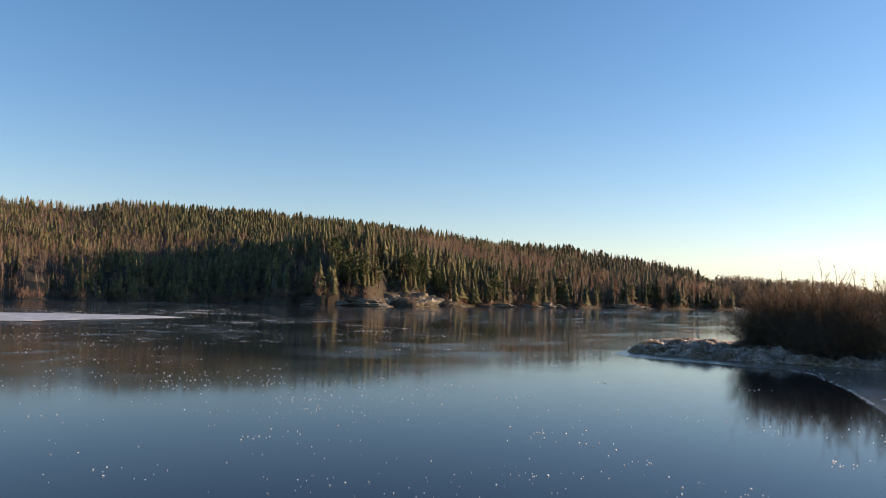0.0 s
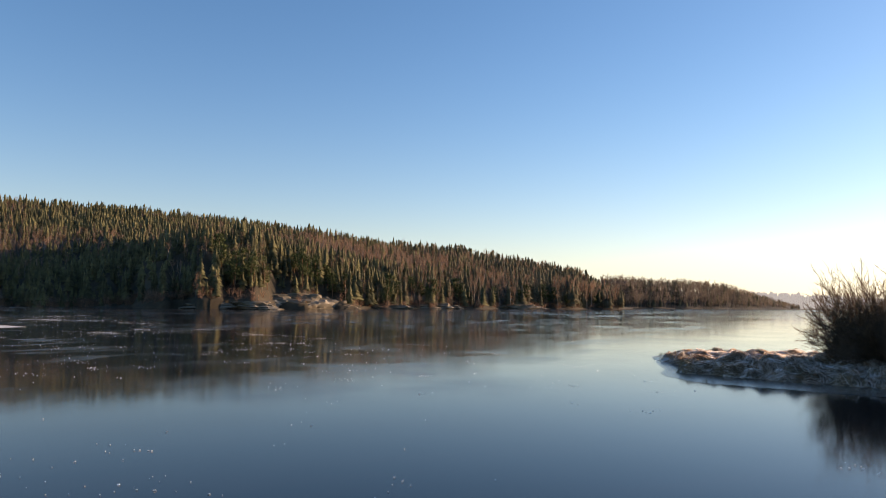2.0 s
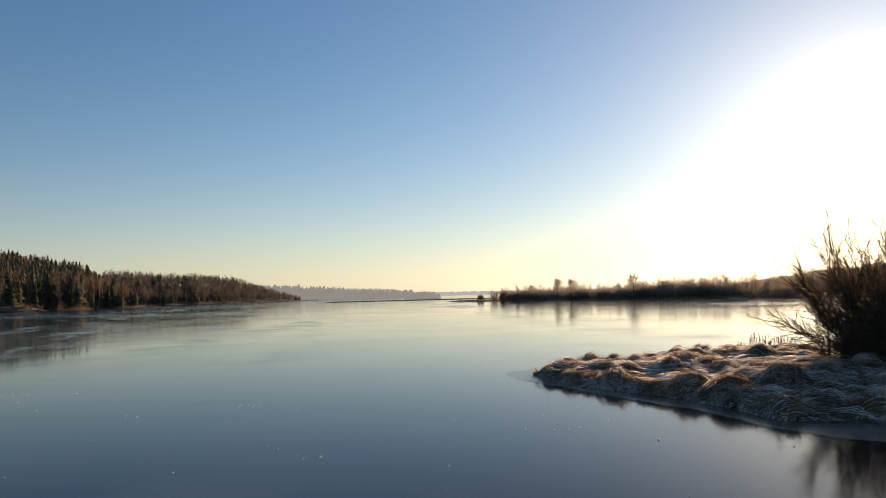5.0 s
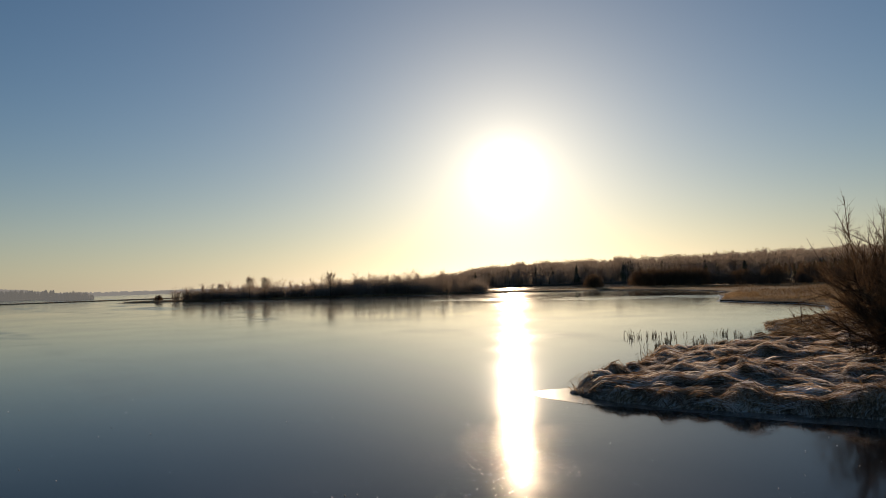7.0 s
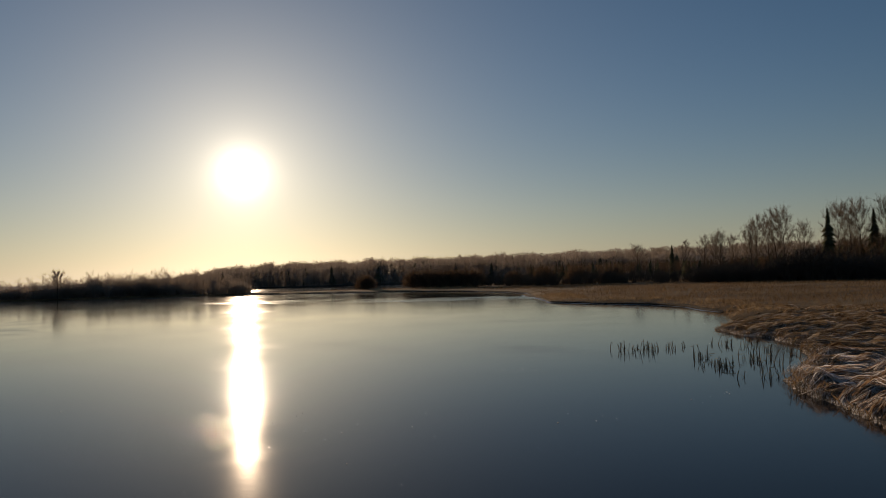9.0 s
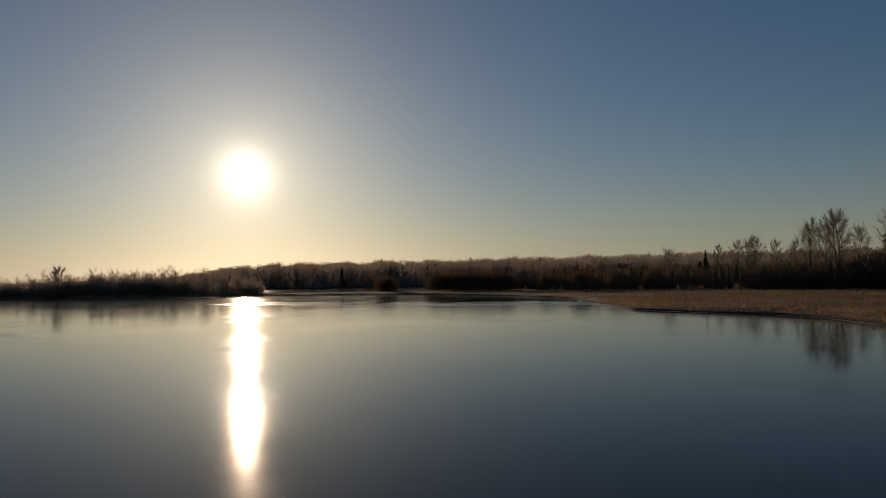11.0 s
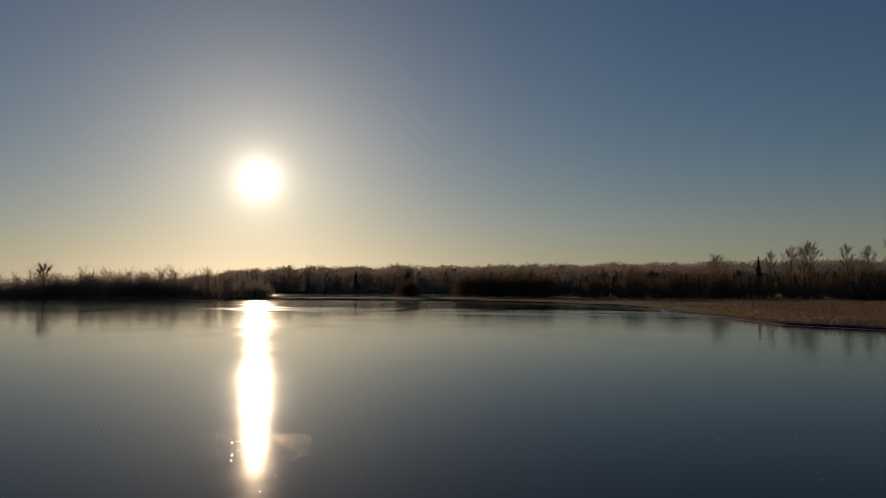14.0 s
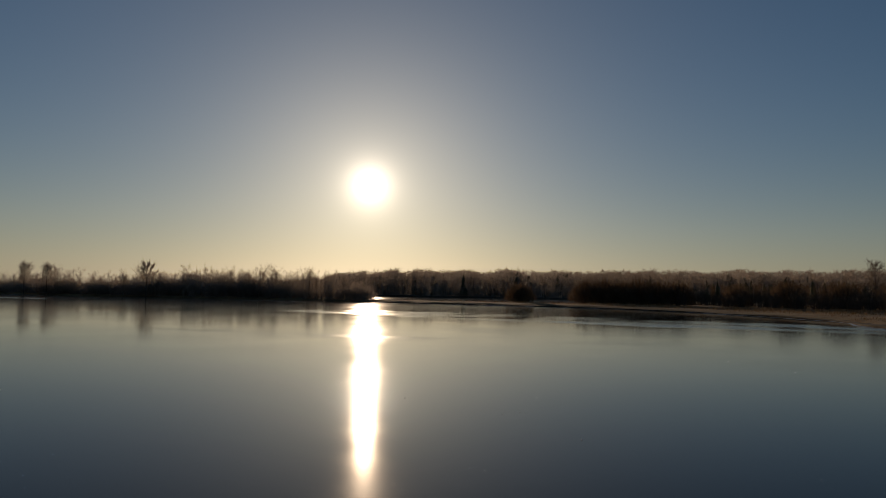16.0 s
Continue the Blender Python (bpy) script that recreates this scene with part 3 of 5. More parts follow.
def head_z(az, d):
    el = np.interp(az, [-28, -14.2, -11.9, -9, -7.1, -4.2, -2.5, -0.3, 1.5], [2.3, 2.1, 2.30, 2.0, 2.0, 1.65, 1.25, 0.75, 0.2])
    ds = head_shore(az)
    dr = ds + 90
    top = np.maximum(0.3, dr * np.tan(np.radians(el)) + 2.4 - 11)
    u = (d - ds) / 90
    return np.where(d < ds, -0.3, 0.3 + top * smooth01(u) - np.clip(u - 1.2, 0, 10) * 4)


def east_shore(az):
    return np.interp(az, [20, 36, 50, 70, 120], [330, 315, 305, 310, 320]) + 6 * np.sin(az * 0.9)


def east_z(az, d):
    ds = east_shore(az)
    return np.where(d < ds, -0.3, 0.4 + np.clip((d - ds) / 130, 0, 1) * np.interp(az, [20, 38, 46, 60, 80, 120], [0.8, 1.5, 4.0, 5.5, 7.0, 7.0]))


def polar_land(name, eye, az0, az1, shore, zfun, depth, mat, label):
    az = np.arange(az0, az1 + 0.01, 0.5)
    t = np.concatenate([[-0.004], np.linspace(0, 1, 46) ** 1.3])
    A, T = np.meshgrid(az, t)
    D = shore(A) + T * depth
    Z = zfun(A, D)
    r = np.radians(A)
    v = np.stack([eye[0] + D * np.sin(r), eye[1] + D * np.cos(r), Z], -1).reshape(-1, 3)
    n, m = A.shape
    i = np.arange(n * m).reshape(n, m)
    a, b, c, d = i[:-1, :-1].ravel(), i[:-1, 1:].ravel(), i[1:, 1:].ravel(), i[1:, :-1].ravel()
    thing(name, mesh_from(name, v, np.concatenate([np.stack([a, d, c], 1), np.stack([a, c, b], 1)]), mat, smooth=True), label, "hillside", kind="structure")


polar_land("ground_hillside", HILL_EYE, -115, -12.5, hill_shore, hill_z, 420, FOREST_FLOOR, "steep dark forest floor rising from the frozen lake")
polar_land("ground_headland", HEAD_EYE, -28, 2, head_shore, head_z, 260, FOREST_FLOOR, "low wooded headland behind the bay")
polar_land("ground_far_shore", EAST_EYE, 35, 120, east_shore, east_z, 300, FOREST_FLOOR, "flat wooded far shore beyond the reed spit")


def scatter_polar(seed, n, eye, az, shore, zfun, d0, d1, keep=None):
    r = rnd(seed)
    a = r.uniform(az[0], az[1], n)
    d = shore(a) + d0 + (d1 - d0) * r.rand(n) ** 0.95
    if keep is not None:
        k = keep(a, d, r)
        a, d = a[k], d[k]
    q = np.radians(a)
    return np.stack([eye[0] + d * np.sin(q), eye[1] + d * np.cos(q), zfun(a, d) - 0.15], 1), a, d


def plant(templates, pos, height, width, seed, lean=0.03):
    """Copies of the templates, chosen at random, at the places given."""
    r = rnd(seed)
    pick = r.randint(0, len(templates), len(pos))
    out = []
    for i, (v, f, sl) in enumerate(templates):
        m = pick == i
        k = int(m.sum())
        if not k:
            continue
        sc = np.stack([width[m] * r.uniform(0.85, 1.15, k), width[m] * r.uniform(0.85, 1.15, k), height[m]], 1)
        vv, ff = spread(v, f, pos[m], sc, r.uniform(0, 6.28, k), r.normal(0, lean, (k, 2)))
        out.append((vv, ff, np.tile(sl, k)))
    return out


SPRUCES = [spruce_template(i, 9, 6) for i in range(7)]
FAR_SPRUCES = [spruce_template(12 + i, 6, 5, 0.23) for i in range(6)]
BIRCHES = [birch_template(20 + i, 100) for i in range(5)]
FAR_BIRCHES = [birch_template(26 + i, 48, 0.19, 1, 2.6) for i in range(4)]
SHRUBS = [shrub_template(40 + i, 12, 7, 0.010) for i in range(5)]


def birch_share(a, d):
    """Where on the hill the leafless birches stand among the spruces."""
    u = (d - hill_shore(a)) / (hill_ridge(a) - hill_shore(a))
    n = field_noise(a * 6.0, d * 0.45, 0.055, 5, 3)
    p = 0.09 + 0.28 * np.maximum(n, -0.3) + 0.26 * smooth01((-54 - a) / 8)
    p = p + 0.72 * np.exp(-((a + 33.5) / 6.5) ** 2 - ((u - 0.62) / 0.22) ** 2)
    p = p + 0.95 * np.exp(-((a + 54.5) / 4.5) ** 2 - ((u - 0.36 - (a + 54.5) * 0.014) / 0.075) ** 2)
    p = p + 0.9 * np.exp(-((a + 64.5) / 4.2) ** 2 - ((u - 0.10) / 0.13) ** 2)
    p = p + 0.65 * np.exp(-((a + 64) / 4.5) ** 2 - ((u - 0.60) / 0.05) ** 2)
    p = p + 0.45 * np.exp(-((a + 64) / 4.0) ** 2 - ((u - 0.95) / 0.16) ** 2)
    p = p + 0.30 * np.exp(-((a + 26) / 7.0) ** 2)
    return np.clip(p, 0.02, 0.9)


def hill_forest():
    pos, a, d = scatter_polar(1, 14500, HILL_EYE, (-74, -13.4), hill_shore, hill_z, 2.5, 330)
    r = rnd(2)
    is_birch = r.rand(len(a)) < birch_share(a, d)
    # a bare rocky knoll by the shore
    inland = d - hill_shore(a)
    open_rock = (np.abs(a + 38.5) < 4.5) & (inland < 12) & (r.rand(len(a)) > 0.12)
    near = inland < 70
    h = r.uniform(0.6, 1.35, len(a)) * np.interp(a, [-74, -45, -30, -14], [4.8, 5.2, 6.9, 8.4])
    h = h * np.where((inland < 70) & (r.rand(len(a)) < 0.3), 1.22, 1.0)
    wide = h * r.uniform(0.8, 1.3, len(a))
    # towards the point more trees take the paler colours that stand in for haze
    hazed = r.rand(len(a)) < smooth01((a + 33) / 13)
    for name, mats, which, label in (("spruce_forest", [PINE_BARK, SPRUCE], ~is_birch & ~hazed, "dense dark green spruce forest on the hillside"), ("hazed_spruce_forest", [FAR_TWIG, FAR_CONIFER], ~is_birch & hazed, "grey-green spruces towards the point, coloured paler for haze")):
        n1, n2 = which & ~open_rock & near, which & ~near
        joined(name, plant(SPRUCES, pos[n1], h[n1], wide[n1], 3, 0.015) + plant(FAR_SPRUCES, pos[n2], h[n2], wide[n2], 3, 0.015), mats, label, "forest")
    bn, bf = is_birch & ~open_rock & near, is_birch & ~near
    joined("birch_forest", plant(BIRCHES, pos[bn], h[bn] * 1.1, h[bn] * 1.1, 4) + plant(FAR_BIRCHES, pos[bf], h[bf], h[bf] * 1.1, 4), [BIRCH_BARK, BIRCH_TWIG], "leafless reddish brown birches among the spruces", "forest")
    # scrub along the water's edge
    pos, a, d = scatter_polar(5, 1300, HILL_EYE, (-74, -13.4), hill_shore, hill_z, 1.0, 9, lambda a, d, r: (r.rand(len(a)) < np.where(np.abs(a + 38.5) > 5, 0.5, 0.2) + 0.5 * (np.abs(a + 50) < 6)))
    hs = rnd(6).uniform(0.9, 3.0, len(a))
    joined("shore_scrub", plant(SHRUBS, pos, hs, hs * 1.5, 7), [BARK, BIRCH_TWIG], "pale brown leafless willow scrub along the shore", "bushes")
    # birch stand at the point
    pos, a, d = scatter_polar(8, 90, HILL_EYE, (-18.5, -13.6), hill_shore, hill_z, 3, 26)
    hb = rnd(9).uniform(11, 14.5, len(a))
    joined("birch_stand", plant(BIRCHES, pos, hb, hb * 0.7, 10), [BIRCH_BARK, BIRCH_TWIG], "stand of slim pale birches at the point", "trees")


hill_forest()


def shore_pines():
    """Single sunlit pines on and beside the rocky knoll."""
    made = []
    for i, (v, f, sl) in enumerate([pine_template(80 + k, 20, 26) for k in range(3)]):
        ob = tagged(new("pine_tree"), "sunlit Scots pine on the rocky shore", "pine tree", "pines on the rocky shore")
        part_of("trunk", mesh_from("trunk", v, f[sl == 0], PINE_BARK), ob)
        part_of("crown", mesh_from("crown", v, f[sl == 1], PINE), ob)
        made.append(ob)
    r = rnd(90)
    for k in range(46):
        a = r.uniform(-43.5, -33) if k < 26 else r.uniform(-33, -15)
        d = float(hill_shore(a)) + (r.uniform(8, 24) if k < 26 else r.uniform(3, 12))
        q = radians(a)
        h = r.uniform(6.5, 11.5)
        place = pose(HILL_EYE[0] + d * math.sin(q), HILL_EYE[1] + d * math.cos(q), float(hill_z(a, d)) - 0.2, r.uniform(-3, 3), r.uniform(-3, 3), r.uniform(0, 360)) @ Matrix.Diagonal((h, h, h, 1))
        if k < 3:
            made[k].matrix_basis = place
        else:
            src = made[k % 3]
            ob = copy_thing(src, Matrix())
            ob.matrix_basis = place


shore_pines()


def rock(seed, size, flat=0.5):
    """A glacier-worn granite outcrop."""
    r = rnd(seed)
    bm = bmesh.new()
    bmesh.ops.create_icosphere(bm, subdivisions=4, radius=1)
    off = Vector(r.uniform(-50, 50, 3))
    for v in bm.verts:
        p = v.co.copy()
        k = 1 + 0.34 * noise.noise(p * 1.3 + off) + 0.20 * noise.noise(p * 3.1 + off) + 0.11 * noise.noise(p * 8 + off)
        c = noise.noise(Vector((p.x * 0.6, p.y * 0.6, p.z * 4)) + off)
        k += 0.22 * round(c * 4) / 4
        v.co = Vector((p.x * size[0], p.y * size[1], max(-0.25, p.z) * size[2])) * k
    me = bpy.data.meshes.new("rock")
    bm.to_mesh(me)
    bm.free()
    me.materials.append(GRANITE)
    return me


def shore_rocks():
    r = rnd(101)
    spots = [(-43.5, 4, 7, 5, 2.6), (-42.2, 8, 8, 6, 4.0), (-40.6, 4, 7, 5, 3.0), (-39.3, 12, 10, 7, 6.8), (-37.6, 8, 10, 7, 6.4), (-36.3, 10, 9, 7, 5.6), (-35.2, 5, 8, 5, 3.6), (-34.2, 3, 5, 4, 1.8),
             (-31.5, 2, 4, 3, 1.5), (-30.2, 2, 5, 3, 1.8), (-28.4, 3, 6, 4, 2.4), (-27.0, 3, 5, 4, 2.6), (-26.0, 3, 4, 3, 1.8), (-22.0, 3, 6, 4, 2.0), (-20.8, 3, 7, 4, 2.6), (-19.9, 3, 5, 4, 1.6)]
    kinds = [rock(110 + i, (1, 1, 1)) for i in range(5)]
    for i, (a, inland, sx, sy, sz) in enumerate(spots):
        d = float(hill_shore(a)) + inland
        q = radians(a)
        ob = thing("rock_outcrop", kinds[i % 5], "bare rounded grey granite outcrop on the shore", "rock", "granite outcrops")
        ob.matrix_basis = pose(HILL_EYE[0] + d * math.sin(q), HILL_EYE[1] + d * math.cos(q), 0.2, 0, 0, -a + r.uniform(-20, 20)) @ Matrix.Diagonal((sx, sy, sz * 0.68, 1))


shore_rocks()


def headland_forest():
    pos, a, d = scatter_polar(11, 3400, HEAD_EYE, (-26, 0.6), head_shore, head_z, 4, 150)
    r = rnd(12)
    sp = r.rand(len(a)) < 0.13
    h = r.uniform(7, 12.5, len(a)) * np.interp(a, [-4, 0.5], [1, 0.45])
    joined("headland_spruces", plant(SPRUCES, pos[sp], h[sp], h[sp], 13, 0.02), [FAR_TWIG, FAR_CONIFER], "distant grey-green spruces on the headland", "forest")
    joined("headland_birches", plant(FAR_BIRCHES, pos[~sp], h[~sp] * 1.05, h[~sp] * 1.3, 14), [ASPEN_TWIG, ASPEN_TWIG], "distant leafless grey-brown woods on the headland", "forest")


headland_forest()


def far_woods():
    pos, a, d = scatter_polar(21, 4700, EAST_EYE, (35.5, 92), east_shore, east_z, 2, 190)
    r = rnd(22)
    sp = r.rand(len(a)) < np.interp(a, [34, 46, 60], [0.02, 0.05, 0.12])
    h = np.interp(a, [35, 42], [0.35, 1]) * r.uniform(7.4, 9.8, len(a)) * (0.95 + 0.10 * field_noise(a * 3, d * 0.02, 0.9, 4, 2))
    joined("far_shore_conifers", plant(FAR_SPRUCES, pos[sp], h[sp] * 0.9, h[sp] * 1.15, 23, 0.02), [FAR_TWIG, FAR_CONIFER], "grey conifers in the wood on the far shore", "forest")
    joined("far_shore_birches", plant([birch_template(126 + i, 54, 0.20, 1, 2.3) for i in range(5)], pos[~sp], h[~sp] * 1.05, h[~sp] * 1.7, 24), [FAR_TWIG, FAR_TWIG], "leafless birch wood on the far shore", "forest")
    pos, a, d = scatter_polar(25, 900, EAST_EYE, (35, 92), east_shore, east_z, 0.5, 50)
    h = rnd(26).uniform(2.4, 5.6, len(a))
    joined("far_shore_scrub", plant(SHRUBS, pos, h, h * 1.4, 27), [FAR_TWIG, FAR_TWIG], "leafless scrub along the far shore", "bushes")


far_woods()


def far_hills():
    """Hazy wooded hills at the end of the lake, and the low horizon all round."""
    def strip(name, eye, dist, azs, els, base_tree, mat, label, seed, woods=0):
        r = rnd(seed)
        az = np.arange(azs[0], azs[-1], 0.06)
        el = np.interp(az, azs, els)
        top = dist * np.tan(np.radians(el)) + 2.4
        top = np.maximum(0.4, top - base_tree * (0.15 + 0.5 * r.rand(len(az)) * (r.rand(len(az)) < 0.8)))
        q = np.radians(az)
        x, y = np.sin(q), np.cos(q)
        n = len(az)
        v = np.concatenate([np.stack([eye[0] + x * k, eye[1] + y * k, zz], 1) for k, zz in ((dist, np.full(n, -0.2)), (dist + 12, top * 0.6), (dist + 40, top), (dist + 160, top * 0.7))])
        f = []
        for row in range(3):
            o, p = row * n + np.arange(n - 1), (row + 1) * n + np.arange(n - 1)
            f += [np.stack([o, p, p + 1], 1), np.stack([o, p + 1, o + 1], 1)]
        thing(name, mesh_from(name, v, np.concatenate(f), mat), label, "far hills", kind="structure")
        if woods:
            az = r.uniform(azs[0], azs[-1], woods)
            t = r.rand(woods)
            el = np.interp(az, azs, els)
            top = np.maximum(0.4, dist * np.tan(np.radians(el)) + 2.4 - base_tree)
            q, k = np.radians(az), dist + 40 * t
            pos = np.column_stack([eye[0] + np.sin(q) * k, eye[1] + np.cos(q) * k, top * (0.2 + 0.8 * t) - 0.5])
            h = base_tree * r.uniform(0.7, 1.25, woods)
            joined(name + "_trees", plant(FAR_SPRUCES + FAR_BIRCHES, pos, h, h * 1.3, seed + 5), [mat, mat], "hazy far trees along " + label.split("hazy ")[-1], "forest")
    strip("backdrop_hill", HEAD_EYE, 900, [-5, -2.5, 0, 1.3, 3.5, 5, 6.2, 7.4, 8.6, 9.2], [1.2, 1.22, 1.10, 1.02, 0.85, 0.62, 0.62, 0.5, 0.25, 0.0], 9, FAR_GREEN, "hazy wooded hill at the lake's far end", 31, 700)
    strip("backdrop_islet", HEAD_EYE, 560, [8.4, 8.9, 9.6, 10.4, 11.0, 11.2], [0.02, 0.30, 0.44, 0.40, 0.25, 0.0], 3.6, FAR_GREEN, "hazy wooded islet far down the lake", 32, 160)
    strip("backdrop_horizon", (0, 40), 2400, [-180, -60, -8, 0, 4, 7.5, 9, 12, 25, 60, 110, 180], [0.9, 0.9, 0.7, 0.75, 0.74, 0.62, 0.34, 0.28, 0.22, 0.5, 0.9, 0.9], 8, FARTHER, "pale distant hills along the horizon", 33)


far_hills()


# ---------------------------------------------------------------- near land
PENINSULA = ragged([(-2.2, 43.0), (-2.7, 42.0), (-2.8, 41.0), (-2.4, 39.8), (-2.0, 38.3), (-1.5, 37.2), (-1.1, 36.3), (-0.65, 34.8), (-0.95, 33.4), (-0.1, 32.9), (1.7, 32.5), (3.5, 31.6), (6, 31.4), (9, 31.8), (12, 31.0), (16, 29.5), (22, 28), (38, 25),
                    (38, 54.6), (34.5, 53.2), (30, 51.4), (24, 50.9), (20.8, 50.8), (18.2, 49.4), (17.2, 48), (14.5, 46.9), (11, 46.1), (8, 46.0), (6, 46.1), (4.4, 45.5), (2.6, 44.7), (0.9, 43.9), (-0.9, 43.5)], 0.7, 0.20, 1)
EAST_PLAN = [(28, 51.6), (34.7, 53.3), (36.5, 54.8), (41, 57.7), (44.5, 61), (47, 66), (50, 71.5), (57, 76), (65, 80.5), (72, 85), (80, 89), (87, 95), (93, 103), (98, 111), (101, 118), (103, 130), (101, 142), (98, 158), (96, 166),
               (103, 170), (110, 160), (118, 152), (124, 140), (140, 137), (170, 150), (230, 160), (330, 150), (420, 60), (420, -120), (120, -120), (60, 0), (30, 22)]
EAST = ragged(EAST_PLAN, 4.0, 0.5, 2)
TREE_SPIT = ragged([(98, 164), (95, 173), (90, 188), (81, 206), (72, 220), (62, 235), (54, 246), (46, 259), (40, 267), (46, 271), (62, 262), (80, 248), (98, 226), (110, 200), (112, 180), (106, 168)], 4.0, 0.5, 3)
FAR_STRIP = ragged([(4, 384), (40, 377), (90, 366), (125, 360), (128, 370), (60, 388), (10, 391)], 6.0, 0.7, 4)

# tussocks: centre, radius and height of each grassy hump along the peninsula's edge
_r = rnd(201)
TUSSOCKS = []
_x, _y = _r.uniform(-3.2, 24, 9000), _r.uniform(31, 52, 9000)
_sd = border(PENINSULA, _x, _y)[0]
_k = (_sd > 0.16) & ((_sd < 0.75) | ((_y < 37) & (_sd < 2.4) & (_x < 9)) | (_r.rand(9000) < 0.10))
for x, y, sd in zip(_x[_k], _y[_k], _sd[_k]):
    rad = _r.uniform(0.26, 0.54) * (1.25 if y < 37 else 0.9)
    if all((x - a) ** 2 + (y - b) ** 2 > (0.72 * (rad + c)) ** 2 for a, b, c, _h in TUSSOCKS):
        TUSSOCKS.append((float(x), float(y), rad, rad * (_r.uniform(0.5, 0.9) if y < 37 or sd < 0.6 else _r.uniform(0.25, 0.6)) * float(np.interp(x + 0.6 * (y - 45), [6, 13], [1.0, 0.38]))))


def base_height(x, y, sd):
    u, w = 0.5 * x - 0.87 * y, 0.87 * x + 0.5 * y
    swathe = field_noise(u * 0.34 + 0.5 * np.sin(w), w, 3.6, 41, 2)
    return 0.02 + 0.09 * smooth01(sd / 0.5) + 0.17 * smooth01(sd / 3.5) + 0.03 * field_noise(x, y, 2.0, 7) + 0.055 * swathe * smooth01(sd / 0.8)


def peninsula_height(x, y, sd):
    z = base_height(x, y, sd)
    top = np.zeros_like(z)
    for a, b, c, h in TUSSOCKS:
        m = (np.abs(x - a) < c) & (np.abs(y - b) < c)
        if m.any():
            d = ((x[m] - a) ** 2 + (y[m] - b) ** 2) / (c * c)
            top[m] = np.maximum(top[m], h * np.clip(1 - d, 0, 1) ** 0.8)
    return z + top * 0.8


GROUND_PENINSULA = land("ground_peninsula", PENINSULA, 0.17, peninsula_height, SOIL, "hummocky marsh ground under frosted grass", "ground", box=(-4, 24, 33, 55))


def meadow_height(x, y, sd):
    return 0.03 + 0.28 * smooth01(sd / 1.2) + 0.28 * smooth01(sd / 40.0) + 0.05 * field_noise(x, y, 0.5, 8) + 0.05 * field_noise(x, y, 1.6, 9)


land("ground_meadow", EAST, 1.6, meadow_height, FIELD, "flat straw-coloured reed meadow beside the lake", "ground", box=(22, -30, 240, 172))
land("ground_tree_spit", TREE_SPIT, 2.0, lambda x, y, sd: 0.05 + 0.45 * smooth01(sd / 5) + 0.05 * field_noise(x, y, 0.5, 10), FIELD, "low wooded spit of land in the lake", "ground")
land("ground_reed_islet", FAR_STRIP, 2.5, lambda x, y, sd: 0.05 + 0.35 * smooth01(sd / 3), FIELD, "low reed islet far out on the ice", "ground")


def tussock_template(seed, blades=230):
    """A mop of long bent grass, one metre across: blades arch from the crown outwards and lie over to one side."""
    r, s = rnd(seed), Soup()
    for k in range(blades):
        a = r.uniform(0, 6.28)
        q = 0.42 * math.sqrt(r.rand())
        p = np.array([q * math.cos(a), q * math.sin(a), 0.42 * (1 - (q / 0.5) ** 2) - 0.04])
        out = np.array([math.cos(a), math.sin(a), 0]) * r.uniform(0.5, 1.0) + np.array([0.95, -0.15, 0]) * r.uniform(0.4, 1.0)
        out = out + r.normal(0, 0.22, 3) * (1, 1, 0)
        out /= np.linalg.norm(out) + 1e-9
        ln, lift = r.uniform(0.30, 0.62), r.uniform(0.02, 0.10)
        side = np.array([-out[1], out[0], 0]) * r.uniform(0.0022, 0.0052)
        pts = []
        for t in (0, 0.5, 1.0):
            z = p[2] + lift * math.sin(min(1, t * 1.25) * np.pi) * 1.1 - 0.34 * t * t * (0.6 + q)
            pts.append(p + out * ln * t + np.array([0, 0, max(-0.04, z) - p[2]]))
        v, f = [], []
        for i, c in enumerate(pts):
            w = side * (1 - 0.75 * i / 2)
            v += [c - w, c + w]
        for i in range(2):
            f += [(2 * i, 2 * i + 1, 2 * i + 3), (2 * i, 2 * i + 3, 2 * i + 2)]
        s.add(v, f)
    return s.arrays()


def tussocks():
    temps = [tussock_template(210 + i) for i in range(7)]
    meshes = [mesh_from("grass_tussock", v, f, GRASS if i % 2 else SEDGE) for i, (v, f) in enumerate(temps)]
    r = rnd(220)
    order = sorted(range(len(TUSSOCKS)), key=lambda i: math.hypot(TUSSOCKS[i][0] + 6, (TUSSOCKS[i][1] - 40) * 0.8))
    rest = []
    for n, i in enumerate(order):
        x, y, rad, h = TUSSOCKS[i]
        sd = border(PENINSULA, np.array([x]), np.array([y]))[0]
        z = float(base_height(np.array([x]), np.array([y]), sd)[0])
        sx = rad * r.uniform(2.0, 2.4)
        turn, sz = r.uniform(-110, 10), h * r.uniform(1.9, 2.6) + 0.10
        if n < 300:
            ob = part_of("grass_tussock", meshes[n % 7], GROUND_PENINSULA)
            ob.matrix_basis = pose(x, y, z, 0, 0, turn) @ Matrix.Diagonal((sx, sx, sz, 1))
        else:
            v, f = temps[n % 7]
            rest.append((*spread(v, f, np.array([[x, y, z]]), np.array([[sx, sx, sz]]), np.array([radians(turn)])), int(x > 11)))
    if rest:
        ob = joined("tussock_grass", rest, [GRASS, SEDGE], "frosted straw-coloured tussock grass farther back", "grass")


tussocks()


